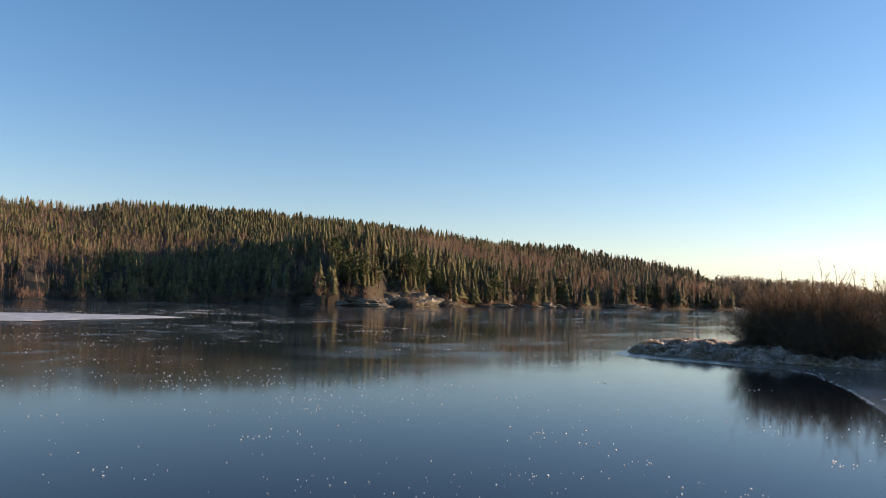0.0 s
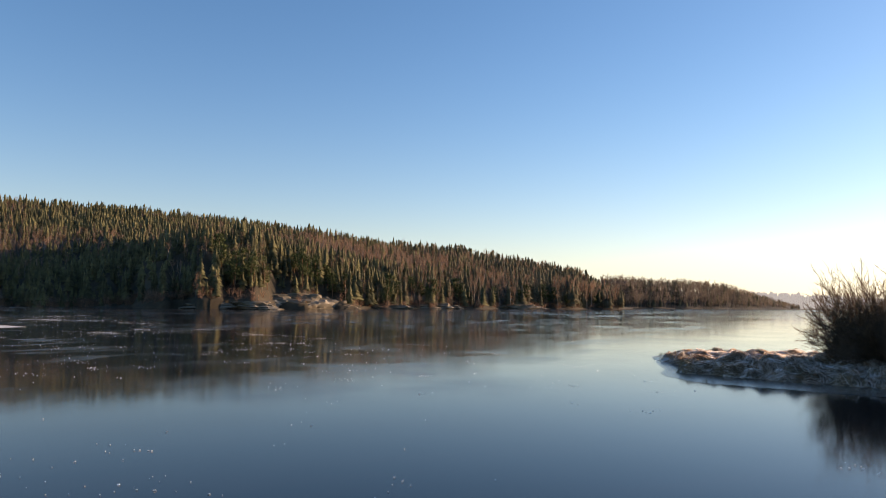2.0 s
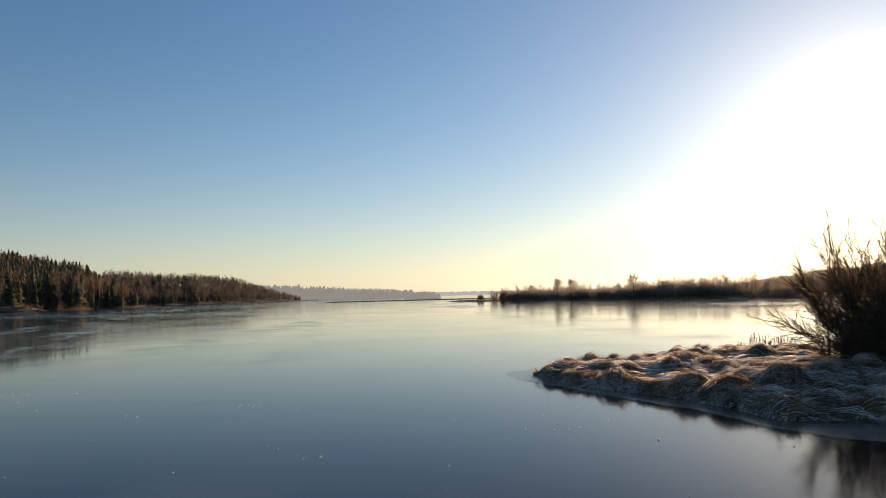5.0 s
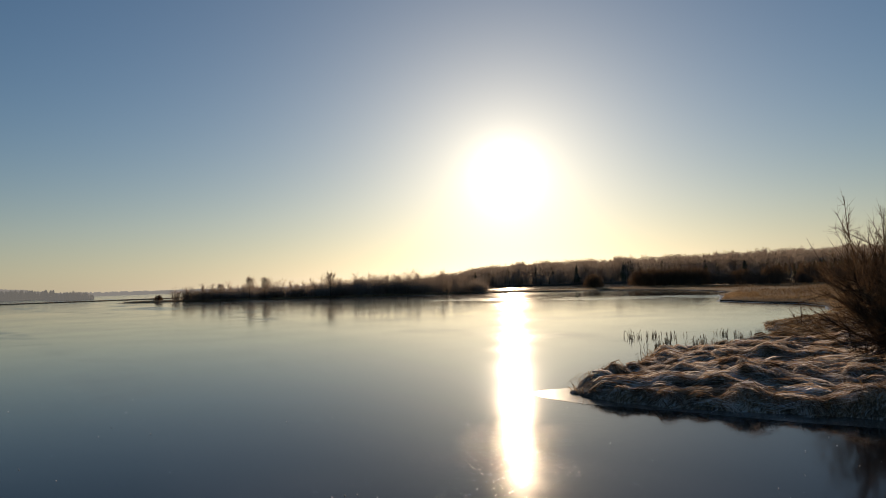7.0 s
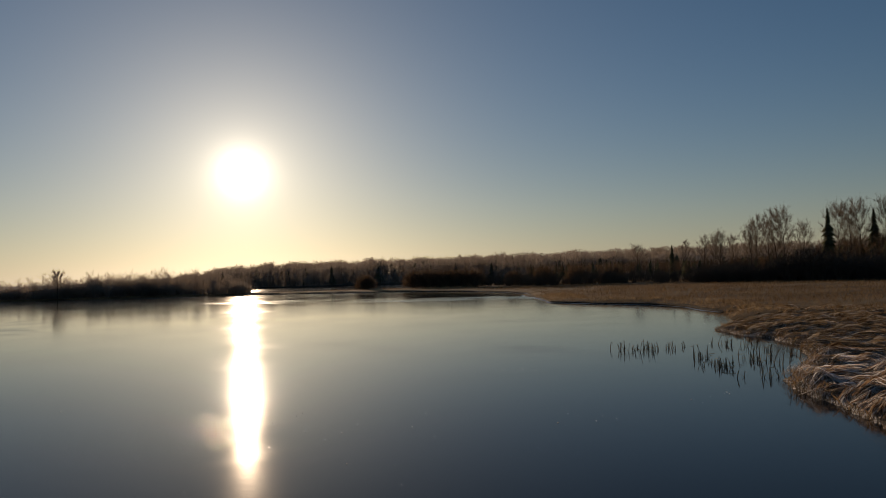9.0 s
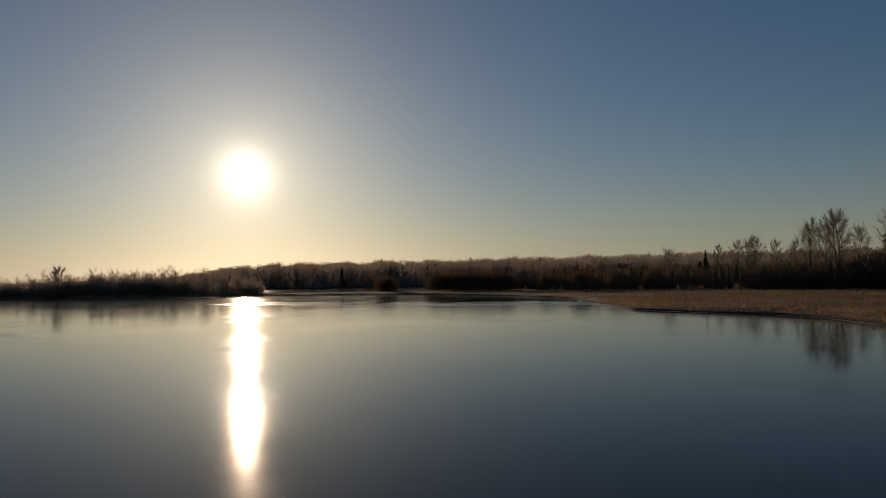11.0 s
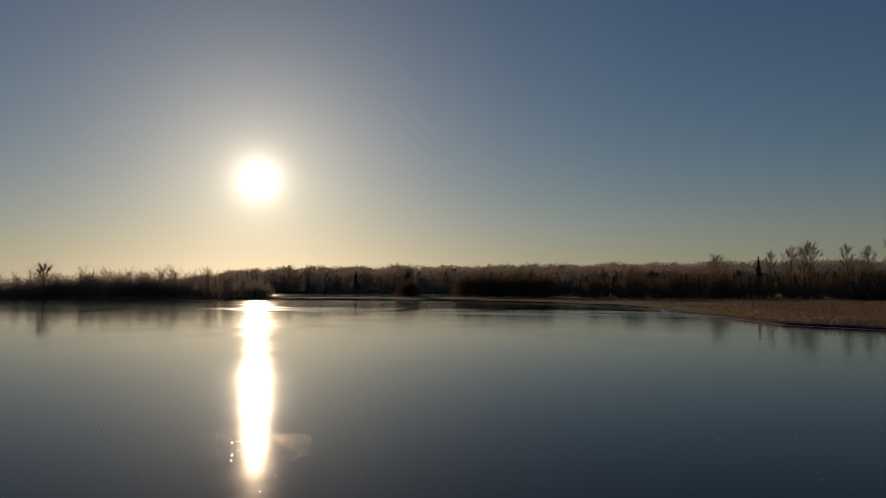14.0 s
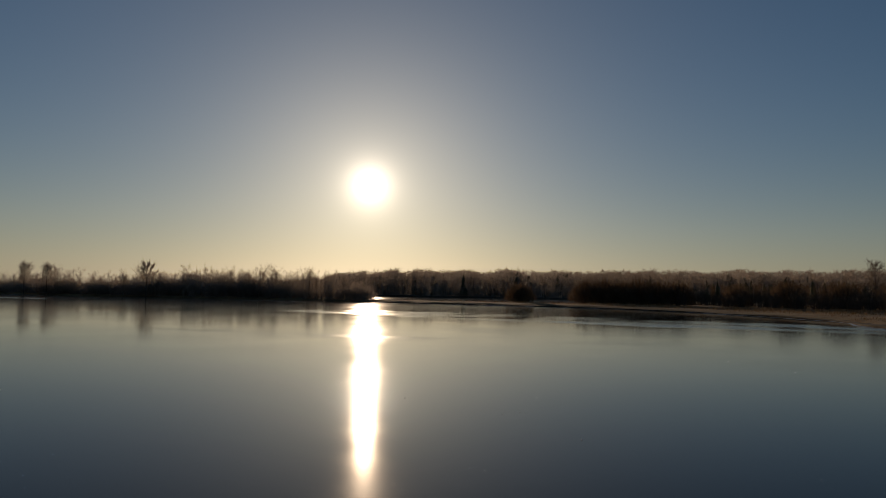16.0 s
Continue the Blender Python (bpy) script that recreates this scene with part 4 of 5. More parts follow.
def blades_field(name, pts, z, h, w, mat, label, seed, bend=0.5):
    """Upright dry stems scattered over ground."""
    r = rnd(seed)
    n = len(pts)
    base = np.stack([pts[:, 0], pts[:, 1], z], 1)
    a = r.uniform(0, 6.28, n)
    d = np.stack([np.cos(a), np.sin(a), np.zeros(n)], 1)
    w = np.broadcast_to(w, (n,))[:, None]
    a2 = r.uniform(0, 6.28, n)
    lean = np.stack([np.cos(a2), np.sin(a2), np.zeros(n)], 1) * (h * bend * r.rand(n))[:, None]
    up = np.stack([np.zeros(n), np.zeros(n), h], 1)
    v = np.stack([base - d * w, base + d * w, base + up * 0.6 + lean * 0.4 + d * w * 0.7, base + up + lean], 1).reshape(-1, 3)
    o = np.arange(n)[:, None] * 4
    f = np.concatenate([o + [0, 1, 2], o + [0, 2, 3]])
    return thing(name, mesh_from(name, v, f, mat), label, "grass", kind="stuff")


def grasses():
    r = rnd(230)
    # short stems between and round the tussocks, thickest along the water
    p = np.stack([r.uniform(-3.3, 24, 45000), r.uniform(30.5, 52, 45000)], 1)
    sd = border(PENINSULA, p[:, 0], p[:, 1])[0]
    k = (sd > 0.02) & (r.rand(len(p)) < np.where(sd < 0.4, 0.9, np.where(p[:, 1] > 45.5, 0.3, 0.03)))
    p, sd = p[k], sd[k]
    z = peninsula_height(p[:, 0], p[:, 1], sd) - 0.03
    blades_field("marsh_grass", p, z, r.uniform(0.08, 0.24, len(p)), 0.0035, SEDGE, "short brown marsh grass between the tussocks", 231, 0.9)
    # long grass lying over in combed locks
    p = np.stack([r.uniform(-2.9, 38, 14000), r.uniform(31.3, 55, 14000)], 1)
    sd = border(PENINSULA, p[:, 0], p[:, 1])[0]
    p = p[(sd > 0.18) & (r.rand(len(p)) < np.clip(1.15 - (p[:, 0] + 3) / 18, 0.22, 1)) & ((p[:, 1] > 38.5) | (p[:, 0] < 6.5) | (p[:, 1] < 33))]
    n, s = len(p), 22
    ang = radians(-60) + 0.75 * field_noise(p[:, 0], p[:, 1], 0.8, 31, 3) + r.normal(0, 0.22, n)
    ln, bow, rise, wide = r.uniform(0.45, 1.05, n), r.normal(0, 0.55, n), r.uniform(0.04, 0.19, n), r.uniform(0.05, 0.12, n)
    across, ahead = r.normal(0, 1, (n, s)), r.uniform(-0.25, 0.2, (n, s))
    wild, lift, w = r.normal(0, 0.10, (n, s)), r.uniform(0.5, 1.15, (n, s)), r.uniform(0.0032, 0.0085, (n, s))
    tip = r.normal(0, 1.1, (n, s))
    rows = []
    for t in (0.0, 0.36, 0.72, 1.0):
        a2 = ang[:, None] + bow[:, None] * (t - 0.3) + wild * (0.4 + t)
        along = (t + ahead * (0.4 + 0.6 * t)) * ln[:, None]
        off = across * wide[:, None] * (0.55 + 0.7 * t)
        cx = p[:, :1] + np.cos(a2) * along - np.sin(a2) * off
        cy = p[:, 1:] + np.sin(a2) * along + np.cos(a2) * off
        s2 = border(PENINSULA, cx.ravel(), cy.ravel())[0].reshape(cx.shape)
        z = peninsula_height(cx.ravel(), cy.ravel(), np.maximum(s2, 0).ravel()).reshape(cx.shape)
        arch = (0.25 + 2.4 * t * (1 - t) * 1.2 + 0.15 * (1 - t)) * np.exp(-0.5 * across ** 2)
        z = np.where(s2 <= 0, np.maximum(0.02, z + 0.12 + s2 * 0.9), z) + rise[:, None] * arch * lift + 0.012
        for sg in (-1, 1):
            k = w * sg * (1 - 0.6 * t)
            rows.append(np.stack([cx - np.sin(a2) * k, cy + np.cos(a2) * k, z + tip * k], -1).reshape(-1, 3))
    v = np.stack(rows, 1).reshape(-1, 3)
    o = np.arange(n * s)[:, None] * 8
    f = np.concatenate([o + q for q in ([0, 1, 3], [0, 3, 2], [2, 3, 5], [2, 5, 4], [4, 5, 7], [4, 7, 6])])
    lee = np.tile(np.repeat(p[:, 0] + 0.6 * (p[:, 1] - 45) + r.normal(0, 1.5, n) > 10, s), 6)
    for name, keep, mat, label in (("lying_grass", ~lee, GRASS, "long frosted grass lying over in combed locks"), ("brown_lying_grass", lee, LEE_GRASS, "brown half-frosted bent grass on the point's lee side")):
        used, back = np.unique(f[keep], return_inverse=True)
        thing(name, mesh_from(name, v[used], back.reshape(-1, 3), mat), label, "grass", kind="stuff")
    # meadow reeds, seen from afar
    p = np.stack([r.uniform(24, 150, 330000), r.uniform(20, 170, 330000)], 1)
    sd = border(EAST_PLAN, p[:, 0], p[:, 1])[0] - 0.5
    dist = np.hypot(p[:, 0] + 5, p[:, 1] - 50)
    k = (sd > 0.1) & (sd < 75) & (r.rand(len(p)) < np.clip(1.15 - dist / 170, 0.15, 1)) & (field_noise(p[:, 0], p[:, 1], 0.25, 12) > -0.55)
    p, sd, dist = p[k], sd[k], dist[k]
    z = meadow_height(p[:, 0], p[:, 1], sd) - 0.04
    blades_field("meadow_reeds", p, z, r.uniform(0.10, 0.36, len(p)) * (0.8 + 0.3 * smooth01(sd / 6)), 0.006 + 0.00008 * dist, STRAW, "dry straw-coloured reeds covering the meadow", 232, 0.7)
    # short rough grass along the bank
    p = np.stack([r.uniform(20, 66, 60000), r.uniform(44, 84, 60000)], 1)
    sd = border(EAST, p[:, 0], p[:, 1])[0]
    p, sd = p[(sd > 0.05) & (sd < 3.5)], sd[(sd > 0.05) & (sd < 3.5)]
    blades_field("bank_grass", p, np.maximum(meadow_height(p[:, 0], p[:, 1], sd), 0.12) - 0.03, r.uniform(0.10, 0.30, len(p)), 0.008, SEDGE, "short brown grass along the meadow's bank", 234, 1.0)
    p = np.stack([r.uniform(36, 114, 9000), r.uniform(160, 272, 9000)], 1)
    sd = border(TREE_SPIT, p[:, 0], p[:, 1])[0]
    p = p[(sd > 0.1) & (sd < 5)]
    blades_field("spit_reeds", p, np.full(len(p), 0.15), r.uniform(0.3, 0.8, len(p)), 0.035, STRAW, "dry reeds along the wooded spit", 233)


grasses()


def shore_ice(name, p, width, sway, seed, keep, label):
    """A narrow broken rim of white older ice along a shoreline."""
    n = len(p)
    c = np.roll(p, -1, 0) - np.roll(p, 1, 0)
    nrm = np.stack([c[:, 1], -c[:, 0]], 1)
    nrm /= np.linalg.norm(nrm, axis=1)[:, None] + 1e-9
    nrm[border(p, p[:, 0] + nrm[:, 0] * 0.05, p[:, 1] + nrm[:, 1] * 0.05)[0] > 0] *= -1
    w = np.clip(width + sway * field_noise(p[:, 0], p[:, 1], 1.3, seed), 0.0, 4 * width)
    rows = ((p - nrm * 0.25, 0.010), (p + nrm * w[:, None] * 0.8, 0.008), (p + nrm * w[:, None], 0.002))
    v = np.concatenate([np.column_stack([q, np.full(n, z)]) for q, z in rows])
    f = []
    for i in range(n):
        j = (i + 1) % n
        if keep(p[i]) and max(w[i], w[j]) > 0.05:
            for row in (0, 1):
                a, b = row * n, (row + 1) * n
                f += [(a + i, b + i, b + j), (a + i, b + j, a + j)]
    thing(name, mesh_from(name, v, f, SHORE_ICE), label, "shore ice", kind="structure")


shore_ice("shore_ice_peninsula", PENINSULA, -0.02, 0.40, 15, lambda q: q[0] < 13, "frosty white ice rim along the grassy shore")
shore_ice("shore_ice_meadow", EAST, 0.34, 0.3, 16, lambda q: 28 < q[0] < 103 and 50 < q[1] < 166, "thin white ice rim along the meadow's shore")


def ice_shelf():
    """Older, duller ice frozen fast to the point's shore, with a faint ragged edge."""
    poly = ragged([(-2.2, 43.6), (-2.75, 43.5), (-3.05, 43.0), (-3.15, 42.3), (-3.1, 41.2), (-2.6, 39.4), (-2.2, 37.4), (-1.8, 35.9), (-1.45, 35), (-1.3, 33.0), (-0.9, 31.7), (-0.4, 31.1), (0.15, 30.3), (0.9, 29.9), (3, 29.4), (6, 28.6), (9.3, 27.1), (11.1, 21.7), (12.6, 15.9), (16.5, 8), (23, 2), (40, -2), (58, 1),
                   (46, 14), (36, 24), (20, 36), (5, 38), (0, 41), (-0.5, 42.6), (-1.5, 43.3)], 0.3, 0.05, 6)
    bm = bmesh.new()
    bm.faces.new([bm.verts.new((x, y, 0.004)) for x, y in poly])
    bmesh.ops.triangulate(bm, faces=bm.faces[:])
    me = bpy.data.meshes.new("ice_shelf")
    bm.to_mesh(me)
    bm.free()
    me.materials.append(SHELF)
    thing("trim_ice_shelf", me, "dull older ice frozen to the shore", "shore ice", kind="structure")
    return poly


ICE_SHELF = ice_shelf()


def peat_bank():
    """The low dark bank, undercut by the water, along the meadow."""
    p = EAST
    n = len(p)
    c = np.roll(p, -1, 0) - np.roll(p, 1, 0)
    nrm = np.stack([c[:, 1], -c[:, 0]], 1)
    nrm /= np.linalg.norm(nrm, axis=1)[:, None] + 1e-9
    nrm[border(p, p[:, 0] + nrm[:, 0] * 0.05, p[:, 1] + nrm[:, 1] * 0.05)[0] > 0] *= -1
    up = (0.13 + 0.10 * field_noise(p[:, 0], p[:, 1], 0.9, 44, 3)) * smooth01((p[:, 0] - 31) / 8)
    rows = ((p + nrm * 0.02, -0.02), (p + nrm * 0.10, up * 0.9), (p - nrm * 0.10, up), (p - nrm * 1.3, 0.20))
    v = np.concatenate([np.column_stack([q, np.broadcast_to(z, n)]) for q, z in rows])
    f = []
    for i in range(n):
        j = (i + 1) % n
        if 33 < p[i][0] < 112 and 50 < p[i][1] < 168:
            for row in range(3):
                a, b = row * n, (row + 1) * n
                f += [(a + i, b + i, b + j), (a + i, b + j, a + j)]
    thing("trim_peat_bank", mesh_from("peat_bank", v, f, PEAT), "low dark eroded peat bank along the meadow", "bank", kind="structure")


peat_bank()


def snow_patch():
    """A thin white sheet of snow lying far out on the ice."""
    poly = ragged([(-57, 46), (-64, 47.5), (-72, 44), (-80, 36), (-92, 20), (-96, 2), (-84, -6), (-70, 2), (-58, 16), (-54, 27), (-55, 38)], 2.0, 0.7, 5)
    land("snow_patch", poly, 0.6, lambda x, y, sd: 0.008 + 0.04 * smooth01(sd / 2) + 0.01 * field_noise(x, y, 1.2, 16), SNOW_PATCH, "thin white snow patch lying on the ice", "snow", kind="structure")


snow_patch()


def frost_specks():
    """White frost flowers on the ice, in drifts and singly."""
    r = rnd(240)
    p = np.stack([r.uniform(-95, 26, 220000), r.uniform(-2, 110, 220000)], 1)
    d = np.hypot(p[:, 0] - 8, p[:, 1] - 0)
    n = field_noise(p[:, 0], p[:, 1], 0.16, 21, 4)
    n2 = field_noise(p[:, 0], p[:, 1], 0.9, 22, 3)
    dens = np.clip(n * 0.9 + n2 * 0.6 - 0.30, 0, 1) ** 1.3 * np.clip(d / 40, 0.6, 1.0) + 0.09 * np.exp(-d / 24) + 0.012
    dens *= 1.6 * (0.35 + 1.3 * (field_noise(p[:, 0], p[:, 1], 0.5, 26, 3) > 0.15))
    dens *= np.where(p[:, 1] > 48 + 0.35 * np.abs(p[:, 0]), 0.05, 1.0)
    dens *= np.where((p[:, 0] > -16) & (p[:, 1] > 12), 0.08, 1.0)
    k = (r.rand(len(p)) < dens) & (p[:, 1] < 44 + 0.5 * np.maximum(0, -20 - p[:, 0])) & (border(PENINSULA, p[:, 0], p[:, 1])[0] < -0.2)
    p = p[k]
    q = np.stack([r.uniform(-14, 40, 4500), r.uniform(34, 96, 4500)], 1)
    m = field_noise(q[:, 0], q[:, 1], 0.5, 23, 3) > 0.25
    q = q[m & (border(PENINSULA, q[:, 0], q[:, 1])[0] < -0.3) & (border(EAST, q[:, 0], q[:, 1])[0] < -0.3)][:600]
    e = np.array([(8.2, 27.9), (9.3, 27.1), (10.2, 24.3), (11.1, 21.7), (11.9, 18.8), (12.6, 15.9)])
    t = r.uniform(0, 5, 300)
    i = np.minimum(4, t.astype(int))
    edge = e[i] + (e[i + 1] - e[i]) * (t - i)[:, None] + r.normal(0, 0.05, (300, 2))
    edge = edge[field_noise(edge[:, 0], edge[:, 1], 1.1, 24, 3) > 0.0]
    more = np.stack([r.uniform(4, 24, 9000), r.uniform(12, 31, 9000)], 1)
    more = more[(border(ICE_SHELF, more[:, 0], more[:, 1])[0] > 0.1) & (field_noise(more[:, 0], more[:, 1], 0.8, 25, 3) + 0.5 * r.rand(9000) > 0.62)]
    c = np.stack([r.uniform(-34, 20, 260), r.uniform(0, 40, 260)], 1)
    c = c[(border(PENINSULA, c[:, 0], c[:, 1])[0] < -3) & (r.rand(260) < np.where((c[:, 0] > -16) & (c[:, 1] > 14), 0.3, 1.0))]
    knots = np.concatenate([k + r.normal(0, 0.22, (r.randint(3, 10), 2)) for k in c])
    p = np.concatenate([p, edge, more, knots, q])
    size = np.where(r.rand(len(p)) < 0.10, r.uniform(0.012, 0.020, len(p)), r.uniform(0.005, 0.011, len(p))) * (1 + np.hypot(p[:, 0] - 8, p[:, 1]) / 90)
    size[-len(q) - len(knots):-len(q)] = r.uniform(0.010, 0.019, len(knots))
    size[-len(q):] = r.uniform(0.004, 0.012, len(q))
    an = np.arange(4) * 0.8
    side = np.column_stack([np.cos(an), np.sin(an), np.zeros(4)])
    lean = np.column_stack([-0.6 * np.sin(an * 2.3), 0.6 * np.cos(an * 1.7), np.full(4, 0.85)])
    v = np.stack([-side, side, lean], 1).reshape(-1, 3)
    f = np.arange(12).reshape(4, 3)
    sc = np.stack([size * r.uniform(0.6, 1.6, len(p)), size * r.uniform(0.6, 1.6, len(p)), size], 1)
    vv, ff = spread(v, f, np.column_stack([p, np.full(len(p), 0.006)]), sc, r.uniform(0, 6.28, len(p)))
    thing("frost_flowers", mesh_from("frost_flowers", vv, ff, FROST), "small white frost flowers scattered over the ice", "frost", kind="stuff")


frost_specks()


def ice_glints():
    """Tiny tilted plates of clear ice that flash where they mirror the low sun."""
    r = rnd(245)
    open_ice = np.stack([r.uniform(-16, 46, 9000), r.uniform(32, 104, 9000)], 1)
    # hoar patches where the plates stand thick: east, north, radius
    beds = [np.array([x, y]) + r.normal(0, q, (int(440 * q * q), 2)) * (1, 0.8) for x, y, q in ((-4.7, 54.6, 1.3), (-3.3, 56.1, 1.1), (-8.1, 38.6, 1.1), (-7.0, 40.2, 1.0), (12.2, 72.7, 0.9), (4.0, 65.2, 0.8))]
    p = np.concatenate([open_ice, *beds])
    n = len(p)
    p = p[(field_noise(p[:, 0], p[:, 1], 0.9, 27, 4) + 0.8 * r.rand(n) > 0.2) & (border(PENINSULA, p[:, 0], p[:, 1])[0] < -0.1) & (border(EAST, p[:, 0], p[:, 1])[0] < -0.2)]
    n = len(p)
    size = r.uniform(0.006, 0.014, n)
    a = r.uniform(0, 6.28, n)[:, None] + np.array([0, 2.1, 4.2])
    tilt = r.normal(0, 0.06, (n, 2))
    x, y = np.cos(a) * size[:, None], np.sin(a) * size[:, None]
    v = np.stack([p[:, :1] + x, p[:, 1:] + y, 0.006 + x * tilt[:, :1] + y * tilt[:, 1:]], -1).reshape(-1, 3)
    thing("ice_crystals", mesh_from("ice_crystals", v, np.arange(3 * n).reshape(n, 3), GLINT), "tiny clear ice plates glinting on the frozen lake", "frost", kind="stuff")


ice_glints()


# ---------------------------------------------------------------- cattails
def cattail_clump(seed, stems, spread_m, tall):
    r = rnd(seed)
    root = tagged(new("cattail_clump"), "dead brown cattail stems frozen into the ice", "cattails", "cattails off the point")
    for k in range(stems):
        s = Soup()
        x, y = r.normal(0, spread_m, 2)
        h = tall * r.uniform(0.45, 1.1)
        tx, ty = r.normal(0, 0.10, 2) * h
        m = np.array([x + tx * 0.4, y + ty * 0.4, h * 0.55])
        e = np.array([x + tx, y + ty, h])
        tube(s, (x, y, -0.03), m, 0.012, 0.010, 4)
        tube(s, m, e, 0.010, 0.007, 4, True)
        kind = r.rand()
        if kind < 0.35:
            d = (e - m) / np.linalg.norm(e - m)
            tube(s, e - d * 0.02, e + d * 0.09, 0.016, 0.014, 5, True)
        elif kind < 0.75:
            b = e + np.array([r.normal(0, 0.12), r.normal(0, 0.12), -r.uniform(0.05, 0.3) * h])
            tube(s, e, b, 0.010, 0.005, 3)
        for _ in range(2):
            a = r.uniform(0, 6.28)
            g = np.array([x + 0.09 * math.cos(a), y + 0.09 * math.sin(a), h * r.uniform(0.3, 0.9)])
            tube(s, (x, y, 0), g, 0.009, 0.003, 3)
        part_of("stem", mesh_from("stem", *s.arrays(), CATTAIL), root)
    return root


def cattails():
    clumps = [cattail_clump(250 + i, n, w, h) for i, (n, w, h) in enumerate([(9, 0.30, 0.33), (6, 0.24, 0.36), (5, 0.20, 0.27), (8, 0.34, 0.24)])]
    spots = [(11.6, 51.8), (11.2, 51.2), (12.0, 51.0), (12.5, 50.6), (12.3, 51.4), (10.1, 49.2), (9.9, 48.9), (8.5, 48.1), (8.1, 47.8), (14.6, 49.3), (14.2, 48.9), (10.0, 47.7), (10.3, 47.3), (9.3, 46.6), (12.8, 47.4),
             (15.9, 48.3), (8.7, 45.8), (14.0, 46.9), (7.7, 47.6), (6.6, 46.4), (14.1, 48.2), (3.9, 45.5), (11.6, 46.6)]
    r = rnd(260)
    for i, (x, y) in enumerate(spots):
        place = pose(x, y, 0, 0, 0, r.uniform(0, 360))
        if i < len(clumps):
            clumps[i].matrix_basis = place @ Matrix.Scale(0.85, 4)
        else:
            ob = copy_thing(clumps[i % 4], place)
            ob.matrix_basis = place @ Matrix.Scale(r.uniform(0.65, 0.95), 4)
    # a small dark sedge tuft and a few stems off the other side
    for x, y, s in ((0.55, 30.3, 0.45), (5.2, 30.9, 0.8), (8.9, 30.8, 0.6), (9.3, 31.0, 0.9)):
        ob = copy_thing(clumps[3], Matrix())
        ob.matrix_basis = pose(x, y, 0) @ Matrix.Scale(s, 4)


cattails()


# ---------------------------------------------------------------- willows and single trees
def leafless(name, label, category, group, woods, v2, f2, bark, twigs):
    root = tagged(new(name), label, category, group)
    for v, f in woods:
        part_of("stem" if len(woods) > 1 else "trunk", mesh_from("stem", v, f, bark), root)
    part_of("crown", mesh_from("crown", v2, f2, twigs), root)
    return root


def willows():
    made = []
    for i in range(4):
        woods, (v, f) = fan_bush(300 + i, 3.3 + 0.1 * i, 4.2 + 0.1 * i, 36 if i < 2 else 26, 15 if i < 2 else 12, 18 if i < 2 else 12, 0.019, 0.0052 if i < 2 else 0.0068)
        made.append(leafless("willow_bush", "tall leafless many-stemmed willow bush on the point", "bush", "willows on the point", woods, v, f, BARK, TWIG))
    spots = [(6.5, 37.6, 1.12), (5.8, 38.2, 0.82), (6.2, 36.7, 0.76), (7.2, 35.2, 0.75), (7.6, 37.4, 1.06), (6.8, 38.5, 1.02), (9.2, 33.8, 0.75), (8.2, 36.0, 0.9), (8.8, 38.4, 1.0), (10.6, 34.4, 0.98), (10.8, 37.0, 1.1), (12.2, 38.6, 1.1), (13.0, 35.4, 1.22), (14.6, 37.4, 1.3), (13.2, 33.0, 1.0), (16.2, 38.4, 1.25), (16.0, 35.0, 1.34),
             (18.8, 37.2, 1.34), (19.0, 33.6, 1.3), (21.4, 38.6, 1.25), (22.4, 35.4, 1.3), (24.6, 38.2, 1.2), (16.6, 31.6, 1.0), (27.5, 38.8, 1.2), (11.0, 32.6, 0.7)]
    r = rnd(310)
    for i, (x, y, s) in enumerate(spots):
        place = pose(x, y, 0.30, 0, 0, r.uniform(0, 360)) @ Matrix.Scale(s, 4)
        ob = made[i] if i < 4 else copy_thing(made[i % 2 if i < 8 else 2 + i % 2], Matrix())
        ob.matrix_basis = place
    # low growth under the willows
    p = np.stack([r.uniform(5.5, 30, 900), r.uniform(31.5, 39.8, 900)], 1)
    line = (p[:, 0] - 5.5) * 0.85 + (p[:, 1] - 31) > 5.4
    p = p[line & (r.rand(len(p)) < 0.24)]
    h = r.uniform(0.8, 2.0, len(p))
    q = np.concatenate([np.stack([r.normal(x, 1.0, 20), r.normal(y, 0.9, 20)], 1) for x, y, s in spots[:7]])
    p, h = np.concatenate([p, q]), np.concatenate([h, r.uniform(1.0, 2.4, len(q))])
    joined("willow_undergrowth", plant([shrub_template(312 + i, 12, 19, 0.005, 0.22) for i in range(4)], np.column_stack([p, np.full(len(p), 0.3)]), h, h * 0.9, 311), [BARK, BARK], "dense dark brown undergrowth beneath the willows", "bushes")


willows()


